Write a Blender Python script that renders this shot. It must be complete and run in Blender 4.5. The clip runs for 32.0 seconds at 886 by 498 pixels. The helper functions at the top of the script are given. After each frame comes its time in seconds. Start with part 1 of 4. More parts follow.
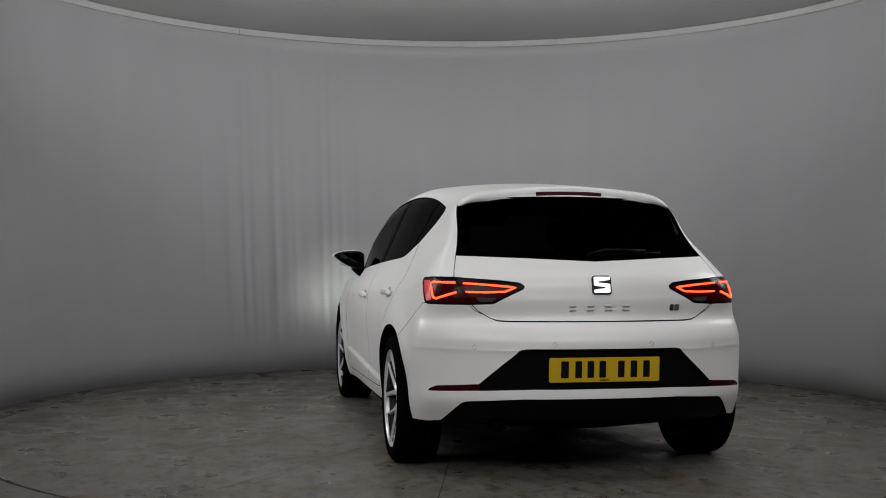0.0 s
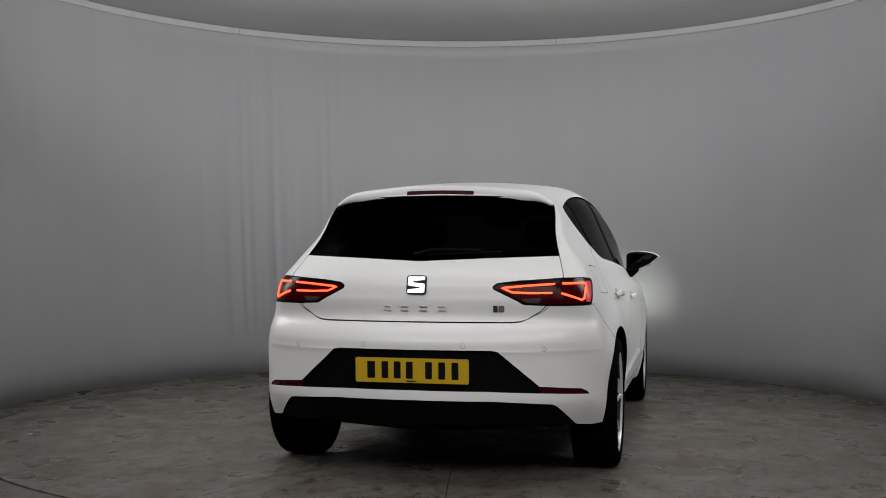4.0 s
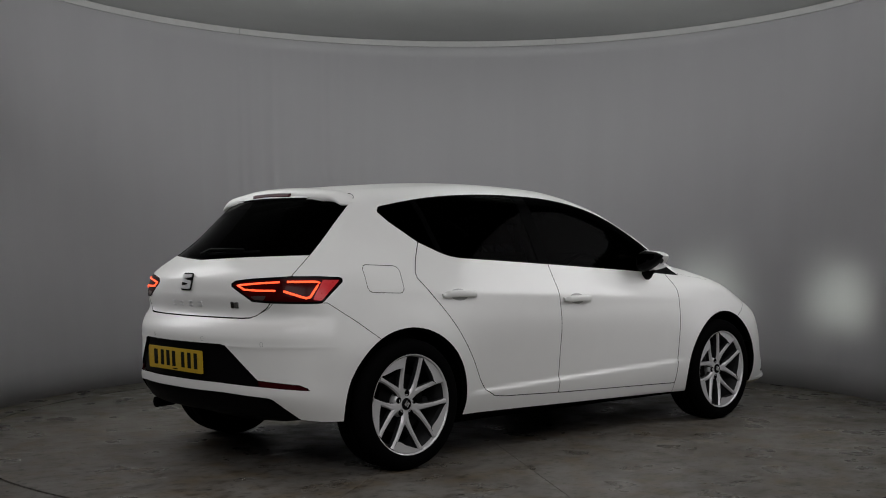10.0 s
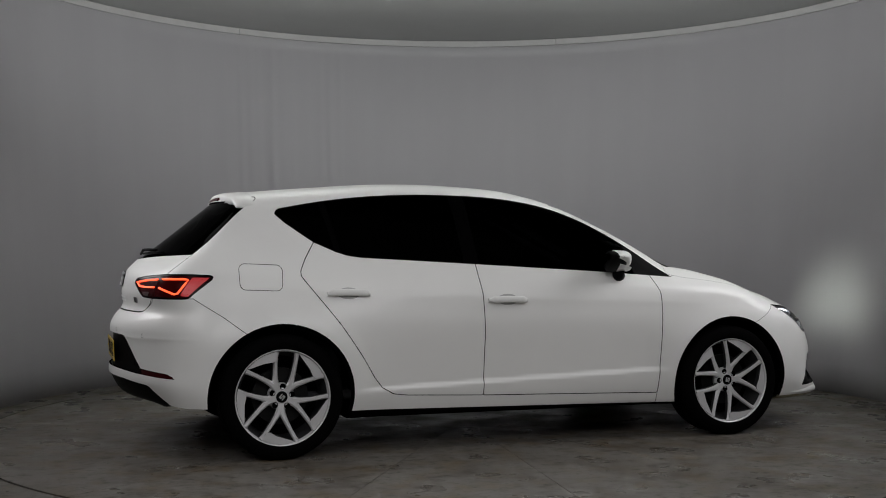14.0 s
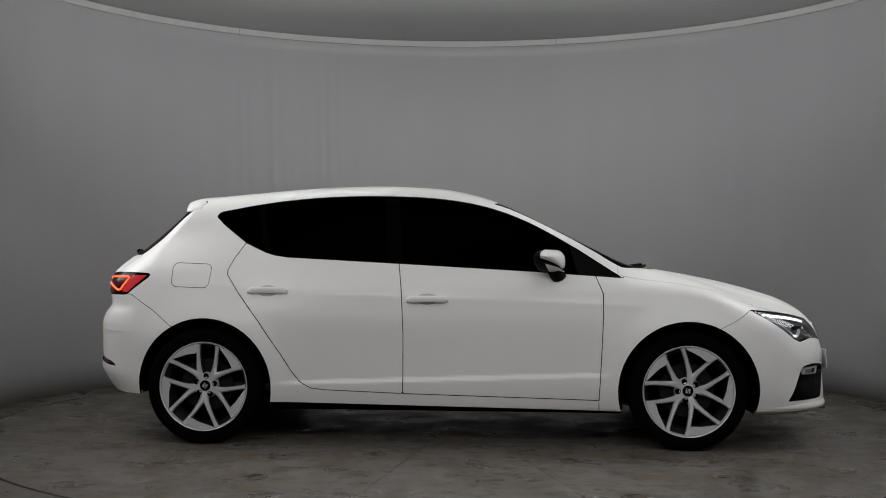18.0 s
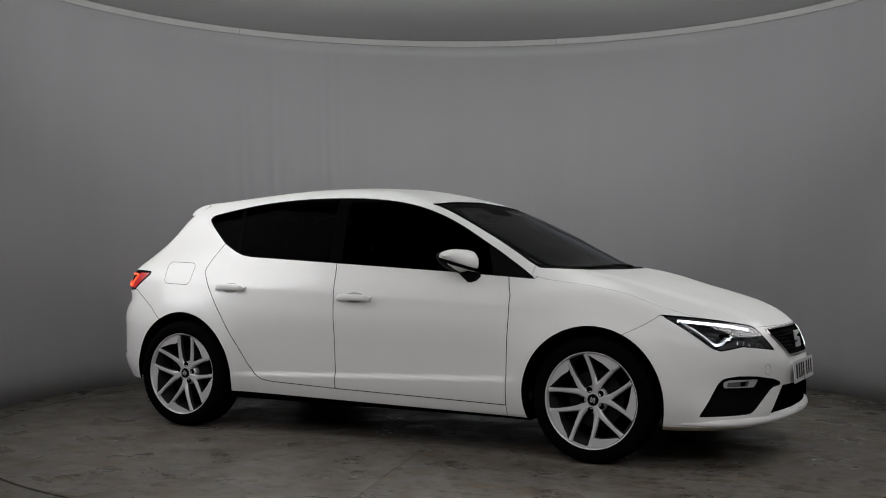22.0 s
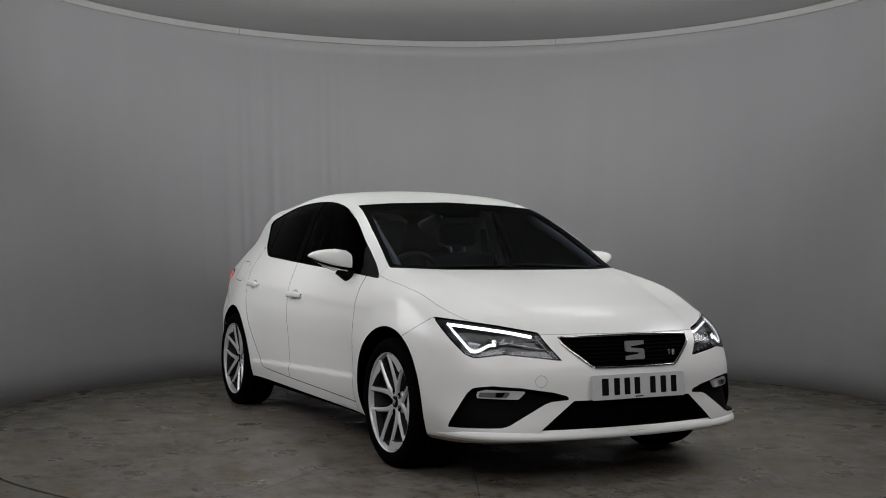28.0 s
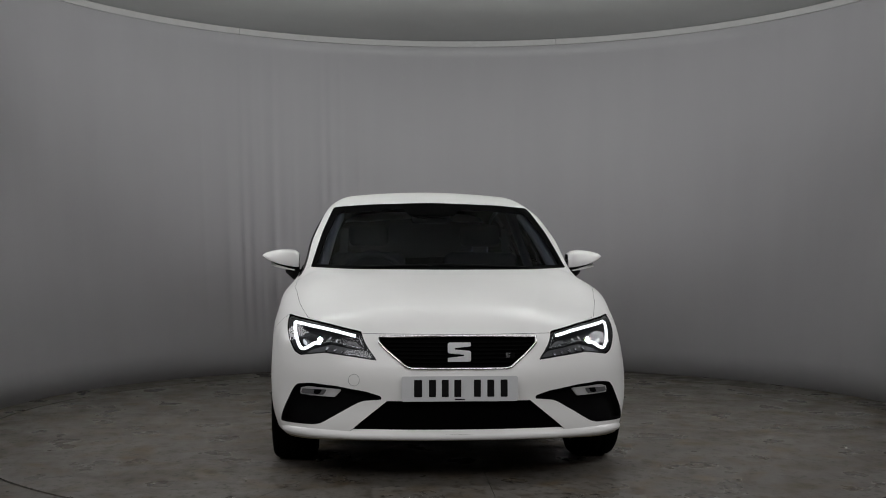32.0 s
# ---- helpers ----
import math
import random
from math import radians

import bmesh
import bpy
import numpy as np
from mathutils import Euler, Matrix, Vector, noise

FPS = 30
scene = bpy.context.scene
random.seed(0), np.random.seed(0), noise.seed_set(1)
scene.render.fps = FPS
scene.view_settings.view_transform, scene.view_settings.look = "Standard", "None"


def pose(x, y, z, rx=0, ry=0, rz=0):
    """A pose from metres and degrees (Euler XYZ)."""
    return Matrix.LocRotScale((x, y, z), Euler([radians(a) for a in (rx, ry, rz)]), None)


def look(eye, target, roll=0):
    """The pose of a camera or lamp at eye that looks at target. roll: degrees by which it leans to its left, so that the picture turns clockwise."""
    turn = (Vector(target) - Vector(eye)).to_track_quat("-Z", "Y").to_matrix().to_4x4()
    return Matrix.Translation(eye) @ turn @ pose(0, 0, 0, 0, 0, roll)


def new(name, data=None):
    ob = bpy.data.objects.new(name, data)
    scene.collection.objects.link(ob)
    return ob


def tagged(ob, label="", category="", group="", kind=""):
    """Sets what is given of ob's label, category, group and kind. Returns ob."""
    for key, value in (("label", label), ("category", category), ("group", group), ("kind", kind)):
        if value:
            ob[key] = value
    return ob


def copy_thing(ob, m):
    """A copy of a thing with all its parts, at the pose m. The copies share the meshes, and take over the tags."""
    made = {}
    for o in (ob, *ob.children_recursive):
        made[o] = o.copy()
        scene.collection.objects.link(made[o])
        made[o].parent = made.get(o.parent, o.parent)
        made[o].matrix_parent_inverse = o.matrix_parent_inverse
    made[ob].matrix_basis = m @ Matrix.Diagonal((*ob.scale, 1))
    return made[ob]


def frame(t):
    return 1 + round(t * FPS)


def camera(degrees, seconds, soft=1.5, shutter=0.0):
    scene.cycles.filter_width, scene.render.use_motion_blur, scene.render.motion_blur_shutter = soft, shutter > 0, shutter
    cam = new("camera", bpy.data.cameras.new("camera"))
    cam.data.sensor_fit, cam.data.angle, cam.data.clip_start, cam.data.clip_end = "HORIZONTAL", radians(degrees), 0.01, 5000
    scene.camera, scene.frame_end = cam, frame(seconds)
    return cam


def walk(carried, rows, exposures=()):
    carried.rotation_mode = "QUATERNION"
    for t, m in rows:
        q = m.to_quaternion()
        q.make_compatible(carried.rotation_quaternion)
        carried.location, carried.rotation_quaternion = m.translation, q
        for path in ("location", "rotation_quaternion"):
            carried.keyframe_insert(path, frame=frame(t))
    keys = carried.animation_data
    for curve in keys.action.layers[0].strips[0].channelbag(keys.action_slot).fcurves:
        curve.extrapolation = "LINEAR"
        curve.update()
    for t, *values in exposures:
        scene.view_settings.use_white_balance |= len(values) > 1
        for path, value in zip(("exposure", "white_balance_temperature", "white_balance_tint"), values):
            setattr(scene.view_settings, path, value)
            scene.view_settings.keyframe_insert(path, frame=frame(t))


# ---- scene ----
# ---- camera: it stands still while the turntable carries the car round ----
cam = camera(42.72, 32.0, 1.0)
EYE = Matrix.Translation((0, -7.203, 1.043)) @ pose(0, 0, 0, 90.301, 0, 0.969)
EYE = EYE @ pose(0, 0, 0, 0, 0, 0.171)
walk(cam, [(0, EYE), (32, EYE)], [(0, -0.41), (1, -0.42), (2, -0.27), (3, -0.27), (6, -0.24), (7, -0.60), (9, -0.74), (12, -0.78), (14, -0.66), (17, -0.52), (20, -0.54), (22, -0.60), (25, -0.68), (28, -0.47), (30, -0.28), (31, -0.29), (32, -0.54)])

# ---- world and light: a windowless photo studio ----
world = bpy.data.worlds.new("world")
scene.world = world
world.use_nodes = True
world.node_tree.nodes["Background"].inputs[0].default_value = (0.02, 0.02, 0.022, 1)
world.node_tree.nodes["Background"].inputs[1].default_value = 0.3


def area_lamp(name, eye, target, width, height, watts, colour=(1, 1, 1), spread=180):
    data = bpy.data.lights.new(name, "AREA")
    data.shape, data.size, data.size_y, data.energy, data.color = "RECTANGLE", width, height, watts, colour
    data.spread = radians(spread)
    ob = new(name, data)
    ob.matrix_world = look(eye, target)
    return ob


# tall soft panels just inside the wall on both flanks, two over the camera, one overhead, and two washes on the ceiling's back half
for x, y, z, ahead, wide, tall, watts, spread in ((-2.97, -0.7, 1.9, -0.5, 1.2, 2.0, 29, 122), (3.0, -0.7, 1.9, -0.5, 1.2, 2.0, 31, 122), (-1.9, -5.7, 3.0, 0, 3.4, 1.5, 65, 180), (1.9, -5.7, 3.0, 0, 3.4, 1.5, 65, 180)):
    area_lamp("soft_panel", (x, y, z), (0, ahead, 0.75), wide, tall, watts, (1.0, 0.988, 1.0), spread)
area_lamp("overhead_panel", (0, -2.8, 2.98), (0, -2.9, 0), 4.4, 1.1, 16, (1.0, 0.99, 0.99), 120)
for x in (-1.15, 1.05):
    area_lamp("ceiling_wash", (x, 0.05, 2.72), (x * 1.05, 0.42, 3.20), 1.2, 0.3, 46, (0.97, 1.0, 0.98))


# ---- materials ----
def material(name, colour, rough=0.5, metal=0.0, coat=0.0, scale=0.0, amount=0.0, bump=0.0, stretch=(1, 1, 1), fine=6.0, emit=None, power=0.0, spec=0.5):
    m = bpy.data.materials.new(name)
    m.use_nodes = True
    nodes, links = m.node_tree.nodes, m.node_tree.links
    b = nodes["Principled BSDF"]
    b.inputs["Base Color"].default_value = (*colour, 1)
    b.inputs["Roughness"].default_value = rough
    b.inputs["Metallic"].default_value = metal
    b.inputs["Coat Weight"].default_value = coat
    b.inputs["Specular IOR Level"].default_value = spec
    b.inputs["Coat Roughness"].default_value = 0.07
    if emit:
        b.inputs["Emission Color"].default_value = (*emit, 1)
        b.inputs["Emission Strength"].default_value = power
    if scale:
        where = nodes.new("ShaderNodeTexCoord")
        place = nodes.new("ShaderNodeMapping")
        place.inputs["Scale"].default_value = stretch
        links.new(where.outputs["Object"], place.inputs["Vector"])
        coarse, small = nodes.new("ShaderNodeTexNoise"), nodes.new("ShaderNodeTexNoise")
        coarse.inputs["Scale"].default_value, small.inputs["Scale"].default_value = scale, scale * fine
        coarse.inputs["Detail"].default_value = small.inputs["Detail"].default_value = 5
        both = nodes.new("ShaderNodeMath")
        both.operation = "ADD"
        for n, k in ((coarse, 0), (small, 1)):
            links.new(place.outputs["Vector"], n.inputs["Vector"])
            links.new(n.outputs["Fac"], both.inputs[k])
        tone = nodes.new("ShaderNodeMapRange")
        tone.inputs["From Min"].default_value, tone.inputs["From Max"].default_value = 0.6, 1.4
        tone.inputs["To Min"].default_value, tone.inputs["To Max"].default_value = 1 - amount, 1 + amount
        links.new(both.outputs[0], tone.inputs["Value"])
        mix = nodes.new("ShaderNodeVectorMath")
        mix.operation = "SCALE"
        mix.inputs[0].default_value = colour
        links.new(tone.outputs["Result"], mix.inputs["Scale"])
        links.new(mix.outputs[0], b.inputs["Base Color"])
        dull = nodes.new("ShaderNodeMapRange")
        dull.inputs["To Min"].default_value, dull.inputs["To Max"].default_value = max(rough - amount * 0.4, 0.02), min(rough + amount * 0.4, 1)
        links.new(coarse.outputs["Fac"], dull.inputs["Value"])
        links.new(dull.outputs["Result"], b.inputs["Roughness"])
        if bump:
            relief = nodes.new("ShaderNodeBump")
            relief.inputs["Strength"].default_value, relief.inputs["Distance"].default_value = bump, 0.004
            links.new(both.outputs[0], relief.inputs["Height"])
            links.new(relief.outputs["Normal"], b.inputs["Normal"])
    return m


def glass_material(name, tint, rough=0.0, index=1.5):
    m = bpy.data.materials.new(name)
    m.use_nodes = True
    nodes, links = m.node_tree.nodes, m.node_tree.links
    nodes.remove(nodes["Principled BSDF"])
    clear, gloss, mix, weight = (nodes.new("ShaderNode" + k) for k in ("BsdfTransparent", "BsdfGlossy", "MixShader", "Fresnel"))
    clear.inputs["Color"].default_value = (*tint, 1)
    gloss.inputs["Roughness"].default_value = rough
    weight.inputs["IOR"].default_value = index
    links.new(weight.outputs[0], mix.inputs[0])
    links.new(clear.outputs[0], mix.inputs[1])
    links.new(gloss.outputs[0], mix.inputs[2])
    links.new(mix.outputs[0], nodes["Material Output"].inputs["Surface"])
    return m


def concrete_material(name, colour, stain):
    """Worn, lightly sealed concrete: blotches, brownish stains, drag marks, pits and patches of shine."""
    m = material(name, colour, 0.40, scale=1.3, amount=0.20, bump=0.08, fine=19, spec=0.26)
    nodes, links = m.node_tree.nodes, m.node_tree.links
    b = nodes["Principled BSDF"]
    base = b.inputs["Base Color"].links[0].from_socket
    where = nodes["Texture Coordinate"]
    layers = ((2.1, 0.48, 0.72, stain, (1, 1, 1), 0.5), (5.0, 0.50, 0.72, (0.125, 0.089, 0.045), (1, 1, 1), 0.75), (9.0, 0.50, 0.76, (0.17, 0.16, 0.145), (1, 1, 1), 0.4), (14.0, 0.52, 0.72, (0.045, 0.034, 0.022), (0.7, 1, 1), 0.8), (27.0, 0.56, 0.72, (0.014, 0.011, 0.008), (0.8, 1, 1), 0.9), (48.0, 0.66, 0.71, (0.006, 0.006, 0.006), (1, 1, 1), 0.95))
    for k, (scale, low, high, tint, stretch, most) in enumerate(layers):
        place, n, r, mix = (nodes.new("ShaderNode" + t) for t in ("Mapping", "TexNoise", "MapRange", "MixRGB"))
        place.inputs["Scale"].default_value = stretch
        place.inputs["Location"].default_value = (3.1 * k, 1.7 * k, 0)
        n.inputs["Scale"].default_value, n.inputs["Detail"].default_value = scale, 8
        r.inputs["From Min"].default_value, r.inputs["From Max"].default_value = low, high
        r.inputs["To Max"].default_value = most
        links.new(where.outputs["Object"], place.inputs["Vector"])
        links.new(place.outputs["Vector"], n.inputs["Vector"])
        links.new(n.outputs["Fac"], r.inputs["Value"])
        links.new(r.outputs["Result"], mix.inputs["Fac"])
        links.new(base, mix.inputs["Color1"])
        mix.inputs["Color2"].default_value = (*tint, 1)
        base = mix.outputs["Color"]
    links.new(base, b.inputs["Base Color"])
    # worn patches of sealer shine
    n, r = nodes.new("ShaderNodeTexNoise"), nodes.new("ShaderNodeMapRange")
    n.inputs["Scale"].default_value, n.inputs["Detail"].default_value = 3.3, 6
    r.inputs["From Min"].default_value, r.inputs["From Max"].default_value = 0.38, 0.62
    r.inputs["To Min"].default_value, r.inputs["To Max"].default_value = 0.27, 0.56
    links.new(where.outputs["Object"], n.inputs["Vector"])
    links.new(n.outputs["Fac"], r.inputs["Value"])
    links.new(r.outputs["Result"], b.inputs["Roughness"])
    return m


PAINT = material("white_car_paint", (0.86, 0.86, 0.845), 0.42, coat=0.36, scale=1.5, amount=0.012)
BLACK = material("black_plastic", (0.004, 0.004, 0.0043), 0.5, scale=40, amount=0.15, bump=0.05, spec=0.03)
GLOSS_BLACK = material("gloss_black", (0.004, 0.004, 0.0045), 0.10, spec=0.10)
VOID = material("dark_underside_and_joint_shade", (0.002, 0.002, 0.002), 0.8, scale=12, amount=0.2, spec=0.0)
RUBBER = material("tyre_rubber", (0.0025, 0.0025, 0.0026), 0.75, scale=30, amount=0.2, bump=0.1, spec=0.01)
ALLOY = material("silver_alloy", (0.76, 0.76, 0.77), 0.34, metal=0.4, coat=0.3, scale=18, amount=0.04)
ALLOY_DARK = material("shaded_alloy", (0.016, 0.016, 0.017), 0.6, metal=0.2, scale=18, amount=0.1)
CERAMIC = material("black_glass_print", (0.0015, 0.0015, 0.0016), 0.35, scale=30, amount=0.1, spec=0.004)
EMBLEM = material("bright_emblem", (0.84, 0.84, 0.85), 0.28, metal=0.8)
LAMP_GREY = material("grey_lamp_housing", (0.17, 0.17, 0.175), 0.35, metal=0.4, scale=30, amount=0.3)
STEEL = material("brake_steel", (0.022, 0.022, 0.022), 0.5, metal=0.9, scale=60, amount=0.15)
CHROME = material("chrome", (0.75, 0.75, 0.76), 0.08, metal=1.0)
SATIN = material("satin_silver", (0.55, 0.55, 0.56), 0.25, metal=0.9)
MESH = material("black_grille_mesh", (0.0025, 0.0025, 0.0025), 0.6, scale=90, amount=0.3, bump=0.2, spec=0.01)
PRIVACY = glass_material("privacy_glass", (0.010, 0.010, 0.011), 0.0, 1.035)
WINDSCREEN = glass_material("windscreen_glass", (0.40, 0.43, 0.50), 0.0, 1.07)
CLEAR = glass_material("lamp_glass", (0.92, 0.93, 0.95))
RED_GLASS = material("red_lamp_plastic", (0.045, 0.0012, 0.002), 0.22, scale=25, amount=0.25, spec=0.15)
DARK_RED = material("dark_red_reflector", (0.035, 0.0015, 0.003), 0.3, scale=60, amount=0.3, spec=0.12)
RED_GLOW = material("red_light_strip", (0.8, 0.05, 0.02), 0.4, emit=(1.0, 0.09, 0.028), power=3.0)
RED_PANEL = material("lit_red_panel", (0.35, 0.01, 0.015), 0.3, emit=(1.0, 0.05, 0.06), power=0.28, scale=60, amount=0.2)
WHITE_GLOW = material("daytime_light_strip", (0.9, 0.92, 0.95), 0.4, emit=(0.93, 0.97, 1.0), power=4.0)
GUIDE = material("clear_light_guide", (0.72, 0.73, 0.74), 0.35)
HOUSING = material("black_lamp_housing", (0.028, 0.028, 0.030), 0.3, scale=30, amount=0.2, spec=0.2)
BEAM = material("beam_lens", (0.9, 0.92, 0.95), 0.4, emit=(0.92, 1.0, 0.86), power=30000.0)
DARK_CHROME = material("dark_chrome", (0.30, 0.30, 0.31), 0.15, metal=1.0)
LENS = material("reversing_lens", (0.07, 0.05, 0.05), 0.2, coat=1.0, scale=60, amount=0.2)
PLATE_WHITE = material("white_plate", (0.60, 0.61, 0.62), 0.35, coat=0.3, scale=30, amount=0.03)
PLATE_YELLOW = material("yellow_plate", (0.62, 0.40, 0.015), 0.35, coat=0.3, scale=30, amount=0.03)
INK = material("black_print", (0.006, 0.006, 0.006), 0.5, spec=0.1)
CUP = material("shaded_paint_cup", (0.45, 0.45, 0.44), 0.4, coat=0.3)
# near-black mirror glass: its dark reflection is put into the colour
MIRROR = material("mirror_glass", (0.02, 0.02, 0.022), 0.05, metal=1.0)
SENSOR = material("grey_sensor_ring", (0.25, 0.25, 0.25), 0.4)
CABIN = material("dark_cabin_cloth", (0.018, 0.018, 0.02), 0.8, scale=25, amount=0.2)
LINING = material("pale_headlining", (0.22, 0.22, 0.21), 0.9, scale=30, amount=0.06)
DIRT = material("dirty_bumper_edge", (0.33, 0.30, 0.20), 0.6, scale=14, amount=0.25)
WALL = material("white_cyclorama_skin", (0.345, 0.338, 0.350), 0.42, scale=1.1, amount=0.03, bump=0.12, stretch=(1.7, 1.7, 0.05), fine=3)
CEILING = material("white_ceiling_skin", (0.55, 0.56, 0.55), 0.8, scale=0.8, amount=0.03)
TRIM = material("pale_rim_strip", (0.46, 0.455, 0.45), 0.5, scale=5, amount=0.05)
CONCRETE = concrete_material("turntable_concrete", (0.152, 0.142, 0.127), (0.062, 0.042, 0.020))
FLOOR = concrete_material("floor_concrete", (0.125, 0.117, 0.104), (0.054, 0.041, 0.020))
DARK_WALL = material("dark_workshop_wall", (0.05, 0.05, 0.052), 0.85, scale=2, amount=0.1)


# ---- mesh helpers ----
def mesh_object(name, verts, faces, mat, parent=None, label="", normals=None, smooth=False):
    data = bpy.data.meshes.new(name)
    data.from_pydata(verts.tolist() if hasattr(verts, "tolist") else verts, [], faces.tolist() if hasattr(faces, "tolist") else faces)
    data.materials.append(mat)
    if smooth or normals is not None:
        data.polygons.foreach_set("use_smooth", [True] * len(data.polygons))
    if normals is not None:
        data.normals_split_custom_set_from_vertices(normals.tolist())
    data.update()
    ob = new(name, data)
    ob.parent = parent
    return tagged(ob, label)


def part(name, bm, mat, parent, label="", smooth=False):
    data = bpy.data.meshes.new(name)
    if smooth:
        for f in bm.faces:
            f.smooth = True
    bm.to_mesh(data)
    bm.free()
    data.materials.append(mat)
    ob = new(name, data)
    ob.parent = parent
    return tagged(ob, label)


def box(bm, x0, x1, y0, y1, z0, z1, bevel=0.0):
    made = bmesh.ops.create_cube(bm, size=1)["verts"]
    bmesh.ops.scale(bm, vec=(x1 - x0, y1 - y0, z1 - z0), verts=made)
    bmesh.ops.translate(bm, vec=((x0 + x1) / 2, (y0 + y1) / 2, (z0 + z1) / 2), verts=made)
    if bevel:
        edges = list({e for v in made for e in v.link_edges})
        bmesh.ops.bevel(bm, geom=edges, offset=bevel, segments=3, profile=0.5, affect="EDGES")


def tube(points, radius, sides=8, closed=False):
    """A round rod along points, as (verts, faces)."""
    pts = [Vector(p) for p in points]
    n = len(pts)
    verts, faces = [], []
    for i, p in enumerate(pts):
        a, b = pts[i - 1] if i or closed else p, pts[(i + 1) % n] if i < n - 1 or closed else p
        way = (b - a).normalized()
        side = way.cross(Vector((0.13, 0.21, 1))).normalized()
        up = side.cross(way)
        for k in range(sides):
            w = 2 * math.pi * k / sides
            verts.append(tuple(p + side * math.cos(w) * radius + up * math.sin(w) * radius))
    for i in range(n if closed else n - 1):
        for k in range(sides):
            j = (i + 1) % n
            faces.append((i * sides + k, i * sides + (k + 1) % sides, j * sides + (k + 1) % sides, j * sides + k))
    if not closed:
        faces += [tuple(range(sides))[::-1], tuple((n - 1) * sides + k for k in range(sides))]
    return verts, faces


def lathe(profile, steps=64, axis="y"):
    """A closed ring of the profile's (radius, along) points turned round an axis, as (verts, faces)."""
    verts, faces, n = [], [], len(profile)
    for s in range(steps):
        w = 2 * math.pi * s / steps
        for r, a in profile:
            verts.append((r * math.cos(w), a, r * math.sin(w)) if axis == "y" else (r * math.cos(w), r * math.sin(w), a))
    for s in range(steps):
        for k in range(n - 1):
            i, j = s * n + k, (s + 1) % steps * n + k
            faces.append((i, i + 1, j + 1, j))
    return verts, faces


# ---- the car's outer form, in its own space: x forward, y left, z up, wheels at x = +-1.3155 ----
AXLE, HUB = 1.3155, 0.318


def hermite(xs, ys, q):
    """A smooth curve through the knots xs with values ys (rows of them allowed), at q; flat beyond the ends."""
    xs, ys = np.asarray(xs, float), np.asarray(ys, float)
    q = np.clip(q, xs[0], xs[-1])
    i = np.clip(np.searchsorted(xs, q, side="right") - 1, 0, len(xs) - 2)
    h = np.diff(xs)
    if ys.ndim == 1:
        d = np.diff(ys) / h
        m = np.concatenate([[d[0]], (d[:-1] * h[1:] + d[1:] * h[:-1]) / (h[:-1] + h[1:]), [d[-1]]])
        y0, y1, m0, m1 = ys[i], ys[i + 1], m[i], m[i + 1]
    else:
        d = np.diff(ys, axis=0) / h[:, None]
        m = np.concatenate([d[:1], (d[:-1] * h[1:, None] + d[1:] * h[:-1, None]) / (h[:-1] + h[1:])[:, None], d[-1:]])
        n = np.arange(ys.shape[1])
        y0, y1, m0, m1 = ys[i, n], ys[i + 1, n], m[i, n], m[i + 1, n]
    t, w = (q - xs[i]) / h[i], h[i]
    return ((2 * t - 3) * t * t + 1) * y0 + ((t - 2) * t + 1) * t * w * m0 + (3 - 2 * t) * t * t * y1 + (t - 1) * t * t * w * m1


def smax(a, b, k):
    g = np.maximum(k - np.abs(a - b), 0) / k
    return np.maximum(a, b) + g * g * k / 4


def ramp(a, b, q):
    t = np.clip((q - a) / (b - a), 0, 1)
    return t * t * (3 - 2 * t)


# half widths by height (rows) and length (columns)
SIDE_X = (-2.0, -1.65, -1.3, -0.7, 0.0, 0.7, 1.3, 1.7, 2.0)
SIDE = {
    0.18: (0.741, 0.782, 0.812, 0.802, 0.805, 0.807, 0.827, 0.807, 0.765),
    0.30: (0.782, 0.816, 0.852, 0.839, 0.840, 0.845, 0.864, 0.844, 0.793),
    0.45: (0.793, 0.828, 0.868, 0.858, 0.857, 0.863, 0.882, 0.854, 0.787),
    0.60: (0.791, 0.836, 0.871, 0.865, 0.864, 0.869, 0.882, 0.841, 0.775),
    0.75: (0.767, 0.806, 0.845, 0.853, 0.855, 0.855, 0.854, 0.816, 0.751),
    0.86: (0.742, 0.776, 0.801, 0.827, 0.834, 0.828, 0.820, 0.785, 0.714),
    0.94: (0.707, 0.751, 0.767, 0.792, 0.801, 0.776, 0.732, 0.697, 0.647),
    1.15: (0.561, 0.601, 0.647, 0.698, 0.717, 0.716, 0.660, 0.579, 0.518),
    1.32: (0.504, 0.553, 0.568, 0.621, 0.647, 0.655, 0.579, 0.479, 0.399),
    1.50: (0.417, 0.471, 0.487, 0.537, 0.560, 0.579, 0.489, 0.359, 0.299),
}
TOP_X = (-2.2, -1.62, -1.47, -1.1, -0.63, -0.28, 0.04, 0.30, 0.56, 0.82, 1.06, 1.19, 1.44, 1.69, 1.92, 2.06, 2.2)
TOP_Z = (1.276, 1.372, 1.388, 1.423, 1.456, 1.455, 1.426, 1.353, 1.228, 1.101, 0.995, 0.968, 0.924, 0.869, 0.801, 0.751, 0.671)
CROWN = ((-2.200, -1.400, -0.600, 0.200, 0.500, 1.060, 1.250, 1.700, 2.200), (0.138, 0.146, 0.133, 0.080, 0.033, 0.042, 0.021, 0.172, 0.190))
NOSE = ((0.150, 0.200, 0.260, 0.380, 0.500, 0.580, 0.660, 0.720, 0.780, 0.950), (2.096, 2.158, 2.174, 2.178, 2.181, 2.163, 2.146, 2.118, 2.072, 1.960))
NOSE_BOW = ((0.150, 0.400, 0.700, 1.000), (0.180, 0.340, 0.365, 0.419))
